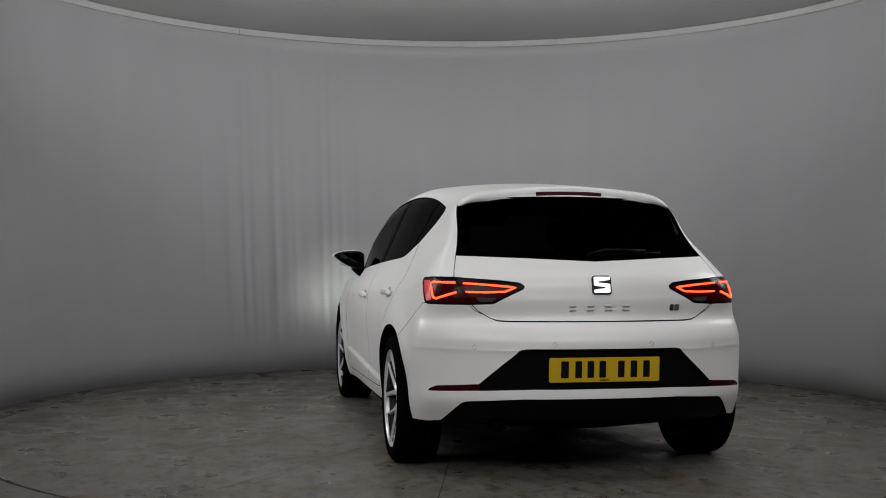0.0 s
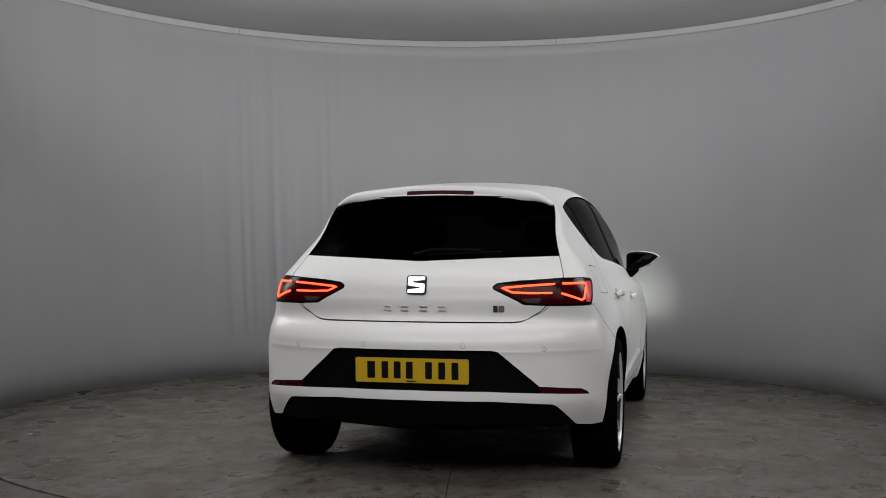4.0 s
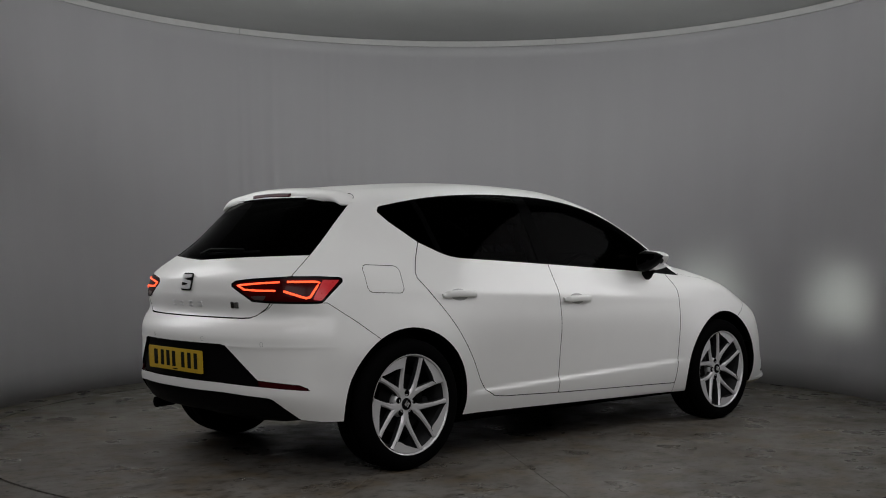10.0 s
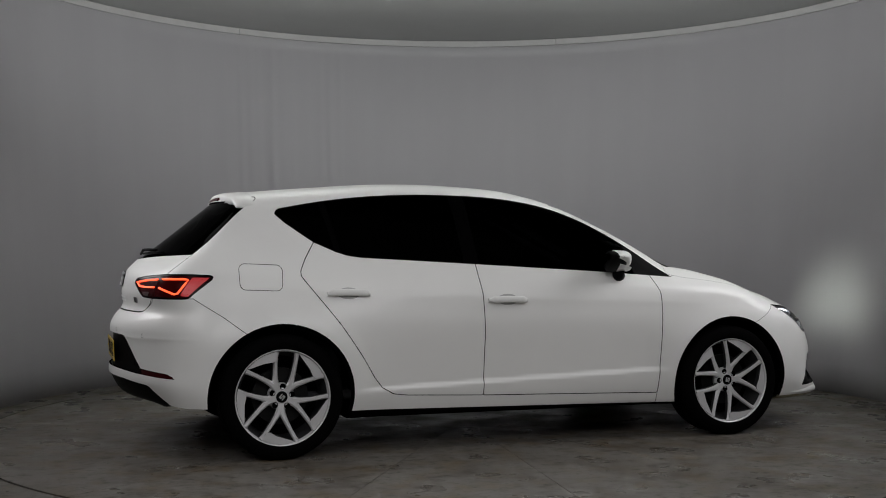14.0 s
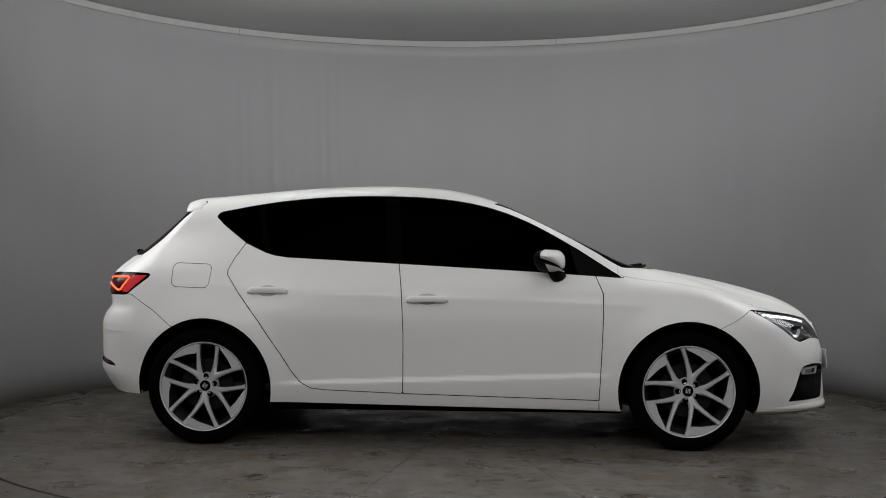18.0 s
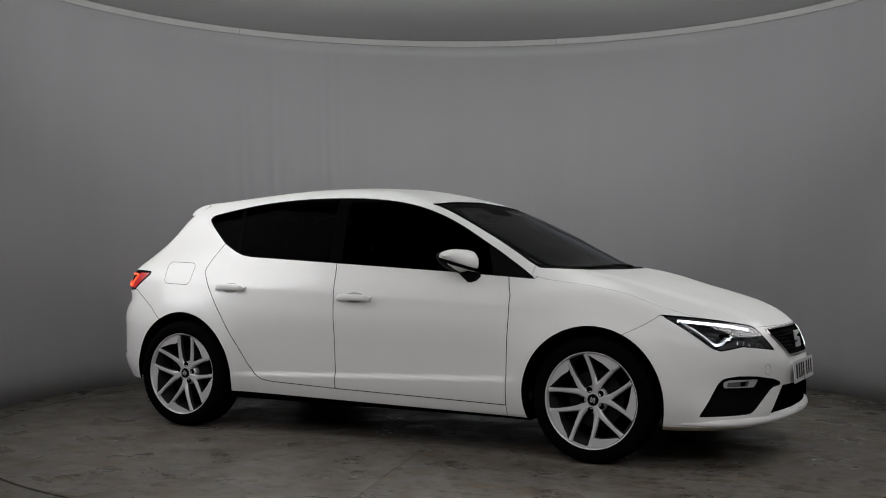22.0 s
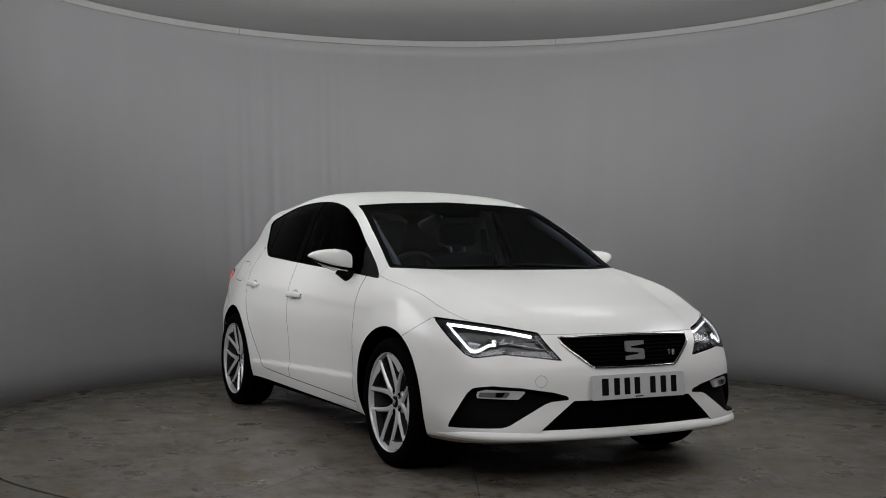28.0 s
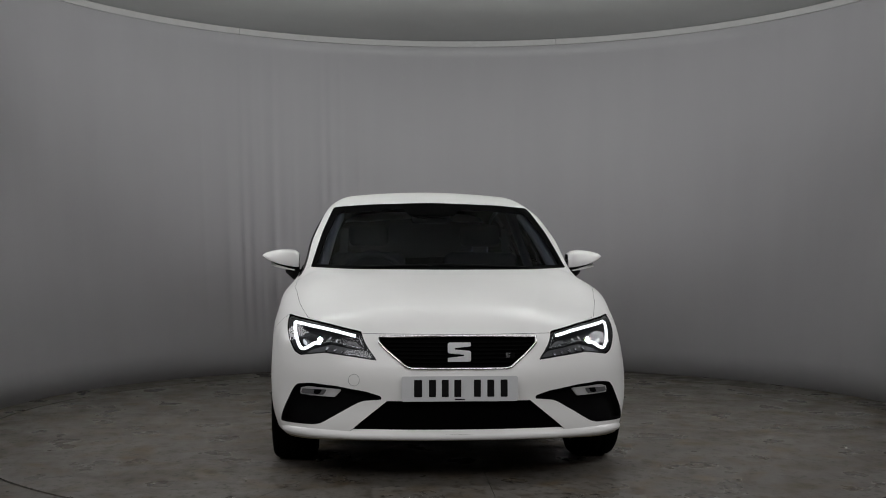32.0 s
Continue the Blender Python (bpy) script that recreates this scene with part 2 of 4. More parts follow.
TAIL = ((0.150, 0.200, 0.300, 0.380, 0.460, 0.600, 0.660, 0.715, 0.740, 0.850, 0.950, 1.040, 1.100, 1.340, 1.500), (-1.923, -2.001, -2.076, -2.117, -2.116, -2.113, -2.110, -2.079, -2.056, -2.050, -2.025, -1.933, -1.857, -1.559, -1.360))
TAIL_BOW = ((0.200, 0.600, 0.940, 1.050, 1.350), (0.391, 0.393, 0.350, 0.500, 0.370))


def arch(x, z):
    return np.minimum(np.hypot(x - AXLE, z - HUB), np.hypot(x + AXLE, z - HUB))


def half_width(x, z):
    rows = np.array([hermite(SIDE_X, SIDE[k], x) for k in SIDE])
    w = hermite(list(SIDE), rows, z)
    crease = 0.815 - 0.042 * x
    along = ramp(-1.75, -1.4, x) * (1 - ramp(1.0, 1.5, x))
    w = w + 0.009 * np.exp(-np.sqrt((z - crease) ** 2 + 0.018 ** 2) / 0.04) * along
    door = ramp(-1.0, -0.75, x) * (1 - ramp(0.75, 0.95, x))
    low = 0.365 + 0.035 * x
    w = w - 0.015 * ramp(low - 0.010, low + 0.022, z) * (1 - ramp(0.5, 0.72, z)) * door
    return w + 0.010 * (1 - ramp(0.37, 0.50, arch(x, z)))


def body(x, y, z):
    """Below nought inside the car's outer skin."""
    y = np.abs(y)
    f = smax(y - half_width(x, z), z - hermite(TOP_X, TOP_Z, x) + hermite(*CROWN, x) * y * y + 0.010 * ramp(1.12, 1.30, x) * ramp(-0.05, 0.05, y - 0.60 + 0.22 * (x - 1.1)), 0.12)
    f = smax(f, x - hermite(*NOSE, z) + hermite(*NOSE_BOW, z) * y * y + 0.28 * np.maximum(y - 0.42, 0) ** 2, 0.16)
    f = smax(f, hermite(*TAIL, z) + hermite(*TAIL_BOW, z) * y * y + 0.25 * np.maximum(y - 0.5, 0) ** 2 - 0.006 * np.exp(-np.abs(z - 0.612) / 0.02) * ramp(0.1, 0.4, y) - x, 0.13 - 0.085 * ramp(0.97, 1.08, z))
    return smax(f, 0.188 + 0.02 * ramp(1.7, 2.2, np.abs(x)) + 0.07 * ramp(-1.7, -1.95, x) - z, 0.04)


def root(origin, way, near, far):
    """Where rays from origin along way leave the skin (origin inside at near, outside at far)."""
    origin, way = np.atleast_2d(origin).astype(float), np.atleast_2d(way).astype(float)
    a, b = np.full(len(origin), float(near)), np.full(len(origin), float(far))
    for _ in range(34):
        m = (a + b) / 2
        p = origin + way * m[:, None]
        inside = body(p[:, 0], p[:, 1], p[:, 2]) < 0
        a, b = np.where(inside, m, a), np.where(inside, b, m)
    return origin + way * ((a + b) / 2)[:, None]


def slope(p):
    e = 0.002
    g = np.stack([body(*(p + d).T) - body(*(p - d).T) for d in np.eye(3) * e], 1)
    return g / np.maximum(np.linalg.norm(g, axis=1), 1e-9)[:, None]


# ---- the studio ----
def ring_wall(c0, r0, z0, c1, r1, z1, start, end, steps, rows, thick):
    """A standing curved wall between two arcs, with thickness; angles in degrees."""
    verts, faces = [], []
    for side in (0, 1):
        for i in range(steps + 1):
            w = radians(start + (end - start) * i / steps)
            for k in range(rows + 1):
                f = k / rows
                r = r0 + (r1 - r0) * f + side * thick
                verts.append((c0[0] + (c1[0] - c0[0]) * f + r * math.cos(w), c0[1] + (c1[1] - c0[1]) * f + r * math.sin(w), z0 + (z1 - z0) * f))
    n = rows + 1
    half = (steps + 1) * n
    for i in range(steps):
        for k in range(rows):
            a = i * n + k
            faces.append((a, a + 1, a + n + 1, a + n))
            faces.append((half + a, half + a + n, half + a + n + 1, half + a + 1))
        for k in (0, rows):
            a = i * n + k
            faces.append((a, a + n, half + a + n, half + a))
    for i in (0, steps):
        for k in range(rows):
            a = i * n + k
            faces.append((a, a + 1, half + a + 1, half + a))
    return verts, faces


C0, C1 = (0.0, 0.254), (-0.03, 0.10)
OPEN_A, OPEN_B = -33, 213
wall = mesh_object("wall_cyclorama", *ring_wall(C0, 3.098, -0.01, C1, 3.455, 3.13, OPEN_A, OPEN_B, 900, 14, 0.06), WALL, smooth=False)
tagged(wall, "tall curved matt white studio wall with faint vertical creases", "wall", kind="structure")
wall.data.polygons.foreach_set("use_smooth", [True] * len(wall.data.polygons))
# the stretched skin hangs in shallow upright folds, deepest between 107 and 131 degrees
random.seed(5)
FOLDS = [(random.uniform(107, 131), random.uniform(0.3, 0.8), random.uniform(0.002, 0.005), random.uniform(0.2, 1.4)) for _ in range(20)]
FOLDS += [(random.uniform(20, 165), random.uniform(0.6, 2.0), random.uniform(0.0005, 0.0016), random.uniform(0.3, 2.4)) for _ in range(30)]
FOLDS += [(134.0, 0.22, 0.0012, 2.2), (127.0, 0.4, 0.007, 0.7), (121.5, 0.4, 0.008, 0.8), (113.5, 0.4, 0.009, 1.0), (110.2, 0.4, 0.008, 0.8)]
co = np.empty(len(wall.data.vertices) * 3)
wall.data.vertices.foreach_get("co", co)
co = co.reshape(-1, 3)
bearing = np.degrees(np.arctan2(co[:, 1] - C0[1], co[:, 0] - C0[0]))
dent = np.zeros(len(co))
for at, wide, deep, top in FOLDS:
    dent += deep * np.exp(-((bearing - at) / wide) ** 2) * ramp(0.05, 0.7, co[:, 2]) * (1 - 0.8 * ramp(top, top + 1.2, co[:, 2]))
co[:, 0] += dent * np.cos(np.radians(bearing))
co[:, 1] += dent * np.sin(np.radians(bearing))
wall.data.vertices.foreach_set("co", co.ravel())
wall.data.update()
# rim strip in lengths that butt end to end
rim = tagged(new("trim"), "pale strip round the top of the curved wall", "trim", kind="structure")
for a, b in ((OPEN_A, 20), (20.02, 74.75), (74.8, 125.1), (125.15, 175.1), (175.2, OPEN_B)):
    v, f = ring_wall(C1, 3.425, 3.016, C1, 3.425, 3.068, a, b, 40, 1, 0.035)
    mesh_object("rim_strip", v, f, TRIM, rim)
v, f = lathe([(0.0001, 0), (1.0, 0), (2.0, 0), (3.0, 0), (3.5, 0), (3.5, 0.05), (2.0, 0.05), (0.0001, 0.05)], 96, "z")
ceiling = mesh_object("ceiling", [(x + C1[0], y + C1[1], z + 3.076) for x, y, z in v], f, CEILING)
tagged(ceiling, "round matt white studio ceiling washed with light", "ceiling", kind="structure")

# the fixed floor round the turntable, and the dark hall beyond the opening
v, f = lathe([(2.928, -0.06), (2.928, 0.0), (3.6, 0.0), (5.0, 0.0), (12.0, 0.0)], 128, "z")
floor = mesh_object("floor", v, f, FLOOR)
tagged(floor, "grey worn concrete studio floor", "floor", kind="structure")
v, f = lathe([(0.0001, -0.07), (3.1, -0.07)], 64, "z")
tagged(mesh_object("floor_pit", v, f, VOID), "dark pit under the turntable", "floor", kind="structure")
bm = bmesh.new()
for x0, x1, y0, y1, z0, z1 in ((-7, 7, 5.0, 5.2, 0, 5), (-7, 7, -11.2, -11.0, 0, 5), (-7.2, -7, -11.2, 5.2, 0, 5), (7, 7.2, -11.2, 5.2, 0, 5)):
    box(bm, x0, x1, y0, y1, z0, z1)
tagged(part("wall_hall", bm, DARK_WALL, None), "dark plain hall wall", "wall", kind="structure")
bm = bmesh.new()
box(bm, -7.2, 7.2, -11.2, 5.2, 5.0, 5.2)
tagged(part("ceiling_hall", bm, DARK_WALL, None), "dark plain hall ceiling", "ceiling", kind="structure")

# the turntable: a round plate and fifteen sector plates on a dark bed, with open joints
v, f = lathe([(0.0001, -0.012), (2.908, -0.012), (2.910, -0.05), (0.0001, -0.05)], 128, "z")
turntable = mesh_object("turntable", v, f, VOID)
tagged(turntable, "large round turntable topped with stained concrete plates", "turntable")
v, f = lathe([(0.0001, 0), (0.2, 0), (0.347, 0), (0.349, -0.003), (0.349, -0.012)], 96, "z")
mesh_object("centre_plate", v, f, CONCRETE, turntable)


def sector(start, end, r0, r1, slit):
    verts, faces, steps = [], [], 12
    for z in (0.0, -0.012):
        for r in (r0, (r0 + r1) / 2, r1):
            lean = math.degrees(slit / r)
            for i in range(steps + 1):
                w = radians(start + lean + (end - start - 2 * lean) * i / steps)
                verts.append((r * math.cos(w), r * math.sin(w), z))
    n, half = steps + 1, 3 * (steps + 1)
    for k in (0, 1):
        for i in range(steps):
            a = k * n + i
            faces.append((a, a + n, a + n + 1, a + 1))
    for i in range(steps):
        faces += [(i, i + 1, half + i + 1, half + i), (2 * n + i, half + 2 * n + i, half + 2 * n + i + 1, 2 * n + i + 1)]
    for i in (0, steps):
        for k in (0, 1):
            a = k * n + i
            faces.append((a, half + a, half + a + n, a + n))
    return verts, faces


for k in range(15):
    mesh_object("sector_plate", *sector(-98 + 24 * k, -74 + 24 * k, 0.353, 2.909, 0.0014), CONCRETE, turntable)



# ---- cutting the skin into panels ----
def inside_of(poly, a, b):
    """Signed distance of the points (a, b) to a polygon, below nought inside."""
    poly = np.asarray(poly, float)
    best, inside = np.full(len(a), 1e9), np.zeros(len(a), bool)
    for (x0, y0), (x1, y1) in zip(poly, np.roll(poly, -1, 0)):
        dx, dy = x1 - x0, y1 - y0
        t = np.clip(((a - x0) * dx + (b - y0) * dy) / (dx * dx + dy * dy), 0, 1)
        best = np.minimum(best, (a - x0 - t * dx) ** 2 + (b - y0 - t * dy) ** 2)
        if dy:
            inside ^= ((y0 > b) != (y1 > b)) & (a < dx * (b - y0) / dy + x0)
    return np.where(inside, -1, 1) * np.sqrt(best)


def keep(skin, faces):
    v, n, _ = skin
    used, flat = np.unique(faces, return_inverse=True)
    return v[used], n[used], flat.reshape(-1, 3)


def cut(skin, s):
    """Splits a skin (verts, normals, triangles) along s = 0 into what lies below and above."""
    v, n, f = skin
    s = np.where(np.abs(s) < 1e-6, 1e-6, s)
    low = (s[f] < 0).sum(1)
    mixed = f[(low == 1) | (low == 2)]
    if len(mixed):
        neg = s[mixed] < 0
        lone = np.where(neg.sum(1) == 1, neg.argmax(1), (~neg).argmax(1))
        r = np.arange(len(mixed))
        a, b, c = mixed[r, lone], mixed[r, (lone + 1) % 3], mixed[r, (lone + 2) % 3]
        edges = np.sort(np.concatenate([np.stack([a, b], 1), np.stack([a, c], 1)]), 1)
        uniq, back = np.unique(edges, axis=0, return_inverse=True)
        back = back.ravel()
        t = (s[uniq[:, 0]] / (s[uniq[:, 0]] - s[uniq[:, 1]]))[:, None]
        v = np.concatenate([v, v[uniq[:, 0]] * (1 - t) + v[uniq[:, 1]] * t])
        m = n[uniq[:, 0]] * (1 - t) + n[uniq[:, 1]] * t
        n = np.concatenate([n, m / np.linalg.norm(m, axis=1)[:, None]])
        ab, ac = back[:len(mixed)] + len(s), back[len(mixed):] + len(s)
        tip, rest = np.stack([a, ab, ac], 1), np.concatenate([np.stack([ab, b, c], 1), np.stack([ab, c, ac], 1)])
        below = neg[r, lone]
        lows = np.concatenate([f[low == 3], tip[below], rest[np.concatenate([~below, ~below])]])
        highs = np.concatenate([f[low == 0], tip[~below], rest[np.concatenate([below, below])]])
    else:
        lows, highs = f[low == 3], f[low == 0]
    return keep((v, n, f), lows), keep((v, n, f), highs)


def take(skin, field, gap=0.0045):
    """The piece where field is below nought, and the rest, with a joint between them."""
    inner, rest = cut(skin, field(*skin[0].T) + gap / 2)
    if gap:
        _, rest = cut(rest, field(*rest[0].T) - gap / 2)
    return inner, rest


def join(*skins):
    """One skin from several, welded where they touch."""
    v, n = np.concatenate([s[0] for s in skins]), np.concatenate([s[1] for s in skins])
    shift = np.cumsum([0] + [len(s[0]) for s in skins])
    f = np.concatenate([s[2] + k for s, k in zip(skins, shift)])
    _, first, back = np.unique(np.round(v, 5), axis=0, return_index=True, return_inverse=True)
    f = back.ravel()[f]
    f = f[(f[:, 0] != f[:, 1]) & (f[:, 1] != f[:, 2]) & (f[:, 0] != f[:, 2])]
    return v[first], n[first], f


def mirrored(skin):
    return skin[0] * (1, -1, 1), skin[1] * (1, -1, 1), skin[2][:, ::-1]


def both(skin):
    return join(skin, mirrored(skin))


def sheet(name, skin, mat, parent, label="", inset=0.0, depth=0.012):
    """A panel from a skin, set in along its normals, with its rim folded inwards."""
    v, n, f = skin
    v = v - n * inset
    if depth:
        e = np.sort(np.concatenate([f[:, [0, 1]], f[:, [1, 2]], f[:, [2, 0]]]), 1)
        way = np.concatenate([f[:, [0, 1]], f[:, [1, 2]], f[:, [2, 0]]])
        _, first, count = np.unique(e, axis=0, return_index=True, return_counts=True)
        rim = way[first[count == 1]]
        ids = np.unique(rim)
        top, low = {int(k): len(v) + i for i, k in enumerate(ids)}, {int(k): len(v) + len(ids) + i for i, k in enumerate(ids)}
        fold = [(top[int(b)], top[int(a)], low[int(a)]) for a, b in rim] + [(top[int(b)], low[int(a)], low[int(b)]) for a, b in rim]
        v = np.concatenate([v, v[ids], v[ids] - n[ids] * depth])
        n = np.concatenate([n, n[ids], n[ids]])
        if fold:
            f = np.concatenate([f, np.array(fold)])
    ob = mesh_object(name, v, f, mat, parent, label, normals=n)
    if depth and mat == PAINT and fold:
        # the folded flanges are black: the joints' shade painted into the colour
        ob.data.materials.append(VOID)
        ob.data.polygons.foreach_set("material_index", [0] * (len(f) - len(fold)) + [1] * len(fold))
    return ob


def grown_skin(stations, caps, around, inset=0.0):
    """The left half of the car's skin: rays from a line inside it, fanned at both ends."""
    x0, x1, zc = -1.52, 1.58, 0.62
    lines = [(x0, -math.sin(w), math.cos(w)) for w in np.linspace(math.pi / 2, 0, caps, endpoint=False)]
    lines += [(x, 0.0, 1.0) for x in np.linspace(x0, x1, stations)]
    lines += [(x1, math.sin(w), math.cos(w)) for w in np.linspace(0, math.pi / 2, caps + 1)[1:]]
    phi = np.linspace(-math.pi / 2, math.pi / 2, around + 1)
    eye = np.array([[(x, 0, zc)] * len(phi) for x, _, _ in lines]).reshape(-1, 3)
    way = np.array([[(sx, c * math.cos(p), c * math.sin(p)) for p in phi] for _, sx, c in lines]).reshape(-1, 3)
    v = root(eye, way, 0.05, 1.6)
    v[:, 1] = np.where(np.abs(v[:, 1]) < 1e-5, 0, v[:, 1])
    n = slope(v)
    n[v[:, 1] == 0, 1] = 0
    n /= np.linalg.norm(n, axis=1)[:, None]
    k = around + 1
    i, j = np.meshgrid(np.arange(len(lines) - 1), np.arange(around), indexing="ij")
    a = (i * k + j).ravel()
    f = np.concatenate([np.stack([a, a + k, a + k + 1], 1), np.stack([a, a + k + 1, a + 1], 1)])
    f = f[:, ::-1]
    return join((v - n * inset, n, f))


def front_of(y, x):
    return np.abs(y) + 2.1 - x


def rear_of(y, x):
    return np.abs(y) + x + 2.05


def in_side(poly, reach=0.4):
    return lambda x, y, z: np.maximum(inside_of(poly, x, z), reach - np.abs(y))


def in_front(poly):
    return lambda x, y, z: np.maximum(inside_of(poly, front_of(y, x), z), 1.0 - x)


def in_rear(poly):
    return lambda x, y, z: np.maximum(inside_of(poly, rear_of(y, x), z), x + 0.8)


def in_face(poly, limit, sign):
    """A polygon seen straight from the front (sign 1, x above limit) or from behind (-1)."""
    return lambda x, y, z: np.maximum(inside_of(poly, np.abs(y), z), sign * (limit - x))


def along_chart(points, end):
    """Skin points at the chart places (s, z) of the front (end 1) or the rear (-1)."""
    s, z = np.array(points, float).T
    base = 2.1 if end > 0 else -2.05
    t = np.linspace(-0.25, 1.3, 156)
    y = np.maximum(s[:, None] - t, 0.0)
    x = base - end * t + 0 * y
    hit = (body(x.ravel(), y.ravel(), np.repeat(z, len(t))).reshape(x.shape) < 0) & (s[:, None] - t > -0.012)
    k = hit.argmax(1)
    a, b = t[np.maximum(k - 1, 0)], t[k]
    for _ in range(20):
        m = (a + b) / 2
        inside = body(base - end * m, np.maximum(s - m, 0), z) < 0
        a, b = np.where(inside, a, m), np.where(inside, m, b)
    return np.stack([base - end * b, np.maximum(s - b, 0), z], 1)


def lifted(p, lift, side):
    return [tuple(q) for q in (p + slope(p) * lift) * (1, side, 1)]


def on_front(points, lift=0.0, side=1):
    return lifted(along_chart(points, 1), lift, side)


def on_rear(points, lift=0.0, side=1):
    return lifted(along_chart(points, -1), lift, side)


def on_side(points, lift=0.0, side=1):
    at = [(x, 0, z) for x, z in points]
    return lifted(root(at, [(0, 1, 0)] * len(at), 0.05, 1.5), lift, side)


def strung(points, step=0.02):
    """The corners of a line with points between them."""
    out = []
    for (a, b), (c, d) in zip(points, points[1:]):
        k = max(int(math.hypot(c - a, d - b) / step), 1)
        out += [(a + (c - a) * i / k, b + (d - b) * i / k) for i in range(k)]
    return out + [points[-1]]


# ---- the car ----
car = tagged(new("car"), "white five-door hatchback with black windows and silver alloy wheels", "car")

WS = [(0.0, 1.362), (0.386, 1.348), (0.590, 1.331), (0.648, 1.18), (0.677, 1.076), (0.703, 0.977), (0.48, 0.968), (0.0, 0.966), (-0.1, 0.966), (-0.1, 1.362)]
WS_CLEAR = [(-0.1, 1.334), (0.34, 1.322), (0.550, 1.306), (0.572, 1.290), (0.624, 1.17), (0.677, 1.005), (0.672, 0.996), (0.48, 0.989), (-0.1, 0.986)]
RG = [(-0.1, 1.336), (0.186, 1.333), (0.45, 1.327), (0.64, 1.318), (0.68, 1.15), (0.68, 1.044), (0.325, 1.031), (0.0, 1.016), (-0.1, 1.016)]
DLO = [(-1.314, 1.258), (-1.305, 1.276), (-1.289, 1.287), (-1.13, 1.317), (-0.97, 1.343), (-0.778, 1.363), (-0.521, 1.376), (-0.265, 1.373), (-0.106, 1.366), (0.085, 1.344), (0.244, 1.309), (0.401, 1.254), (0.557, 1.178), (0.741, 1.070), (0.973, 0.921), (0.796, 0.933), (0.487, 0.954), (0.147, 0.973), (-0.255, 0.995), (-0.628, 1.015), (-0.88, 1.028), (-0.95, 1.038), (-1.007, 1.056), (-1.123, 1.108), (-1.263, 1.21)]


def eased(poly, first, last):
    """The corners from first to last rounded twice."""
    for _ in range(2):
        out = [poly[first]]
        for a, b in zip(poly[first:last], poly[first + 1:last + 1]):
            out += [(a[0] * 0.75 + b[0] * 0.25, a[1] * 0.75 + b[1] * 0.25), (a[0] * 0.25 + b[0] * 0.75, a[1] * 0.25 + b[1] * 0.75)]
        out.append(poly[last])
        poly, last = poly[:first] + out + poly[last + 1:], first + len(out) - 1
    return poly


DLO = eased(DLO, 3, 13)
REAR_DOOR = [(-1.123, 1.108), (-1.178, 1.02), (-1.207, 0.958), (-1.206, 0.930), (-1.143, 0.845), (-1.013, 0.679), (-0.891, 0.502), (-0.831, 0.403), (-0.786, 0.347), (-0.725, 0.313), (-0.648, 0.304), (-0.219, 0.288), (-0.216, 0.62), (-0.226, 0.833), (-0.250, 1.02), (-0.7, 1.06)]
FRONT_DOOR = [(-0.250, 1.02), (-0.226, 0.833), (-0.216, 0.62), (-0.219, 0.288), (0.842, 0.263), (0.853, 0.473), (0.864, 0.716), (0.864, 0.837), (0.821, 0.945), (0.3, 1.02)]
FLAP = [(-1.493, 0.964), (-1.333, 0.958), (-1.338, 0.888), (-1.492, 0.893)]
HEADLAMP = [(1.235, 0.752), (1.0, 0.737), (0.784, 0.719), (0.55, 0.693), (0.522, 0.689), (0.358, 0.570), (0.501, 0.583), (0.694, 0.597), (0.89, 0.580), (0.955, 0.596)]
GRILLE = [(-0.4, 0.678), (0.398, 0.672), (0.37, 0.645), (0.185, 0.543), (0.16, 0.536), (-0.4, 0.534)]
LOWER_GRILLE = [(-0.4, 0.392), (0.28, 0.388), (0.487, 0.243), (-0.4, 0.242)]
FOG = [(0.89, 0.446), (0.836, 0.452), (0.758, 0.457), (0.583, 0.449), (0.396, 0.428), (0.318, 0.410), (0.306, 0.396), (0.41, 0.388), (0.445, 0.378), (0.65, 0.285), (0.69, 0.276), (1.06, 0.267), (1.05, 0.285), (0.93, 0.42)]
FOG_LAMP = [(0.87, 0.430), (0.81, 0.440), (0.555, 0.433), (0.60, 0.398), (0.868, 0.403)]
FRONT_BUMPER = [(-0.5, 0.684), (0.40, 0.684), (0.55, 0.69), (1.22, 0.752), (1.235, 0.752), (1.402, 0.687), (1.58, 0.62), (1.75, 0.2), (1.6, -0.2), (-0.5, -0.2)]
TAIL_LAMP = [(1.155, 0.918), (1.15, 0.929), (1.135, 0.936), (1.0, 0.941), (0.821, 0.940), (0.544, 0.927), (0.422, 0.916), (0.392, 0.902), (0.396, 0.889), (0.558, 0.821), (0.704, 0.816), (0.90, 0.816), (1.02, 0.817), (1.045, 0.823)]
GATE_SIDE = [(-2.0, 1.45), (1.15, 1.40), (1.156, 1.349), (1.164, 1.327), (1.144, 1.30), (1.094, 1.242), (1.043, 1.183), (0.987, 1.114), (0.926, 1.043), (0.873, 0.988), (0.829, 0.942), (1.4, 0.938), (1.4, 0.5), (-2.0, 0.5)]
TAILGATE = [(-0.1, 1.36), (0.40, 1.355), (0.58, 1.345), (0.68, 1.30), (0.70, 1.0), (0.652, 0.945), (0.592, 0.828), (0.557, 0.791), (0.50, 0.755), (0.468, 0.745), (0.42, 0.742), (-0.1, 0.742)]
REAR_BUMPER = [(-0.6, 0.740), (0.48, 0.739), (0.544, 0.743), (0.674, 0.788), (0.71, 0.816), (1.07, 0.819), (1.252, 0.728), (1.43, 0.632), (1.75, 0.2), (1.6, -0.2), (-0.6, -0.2)]
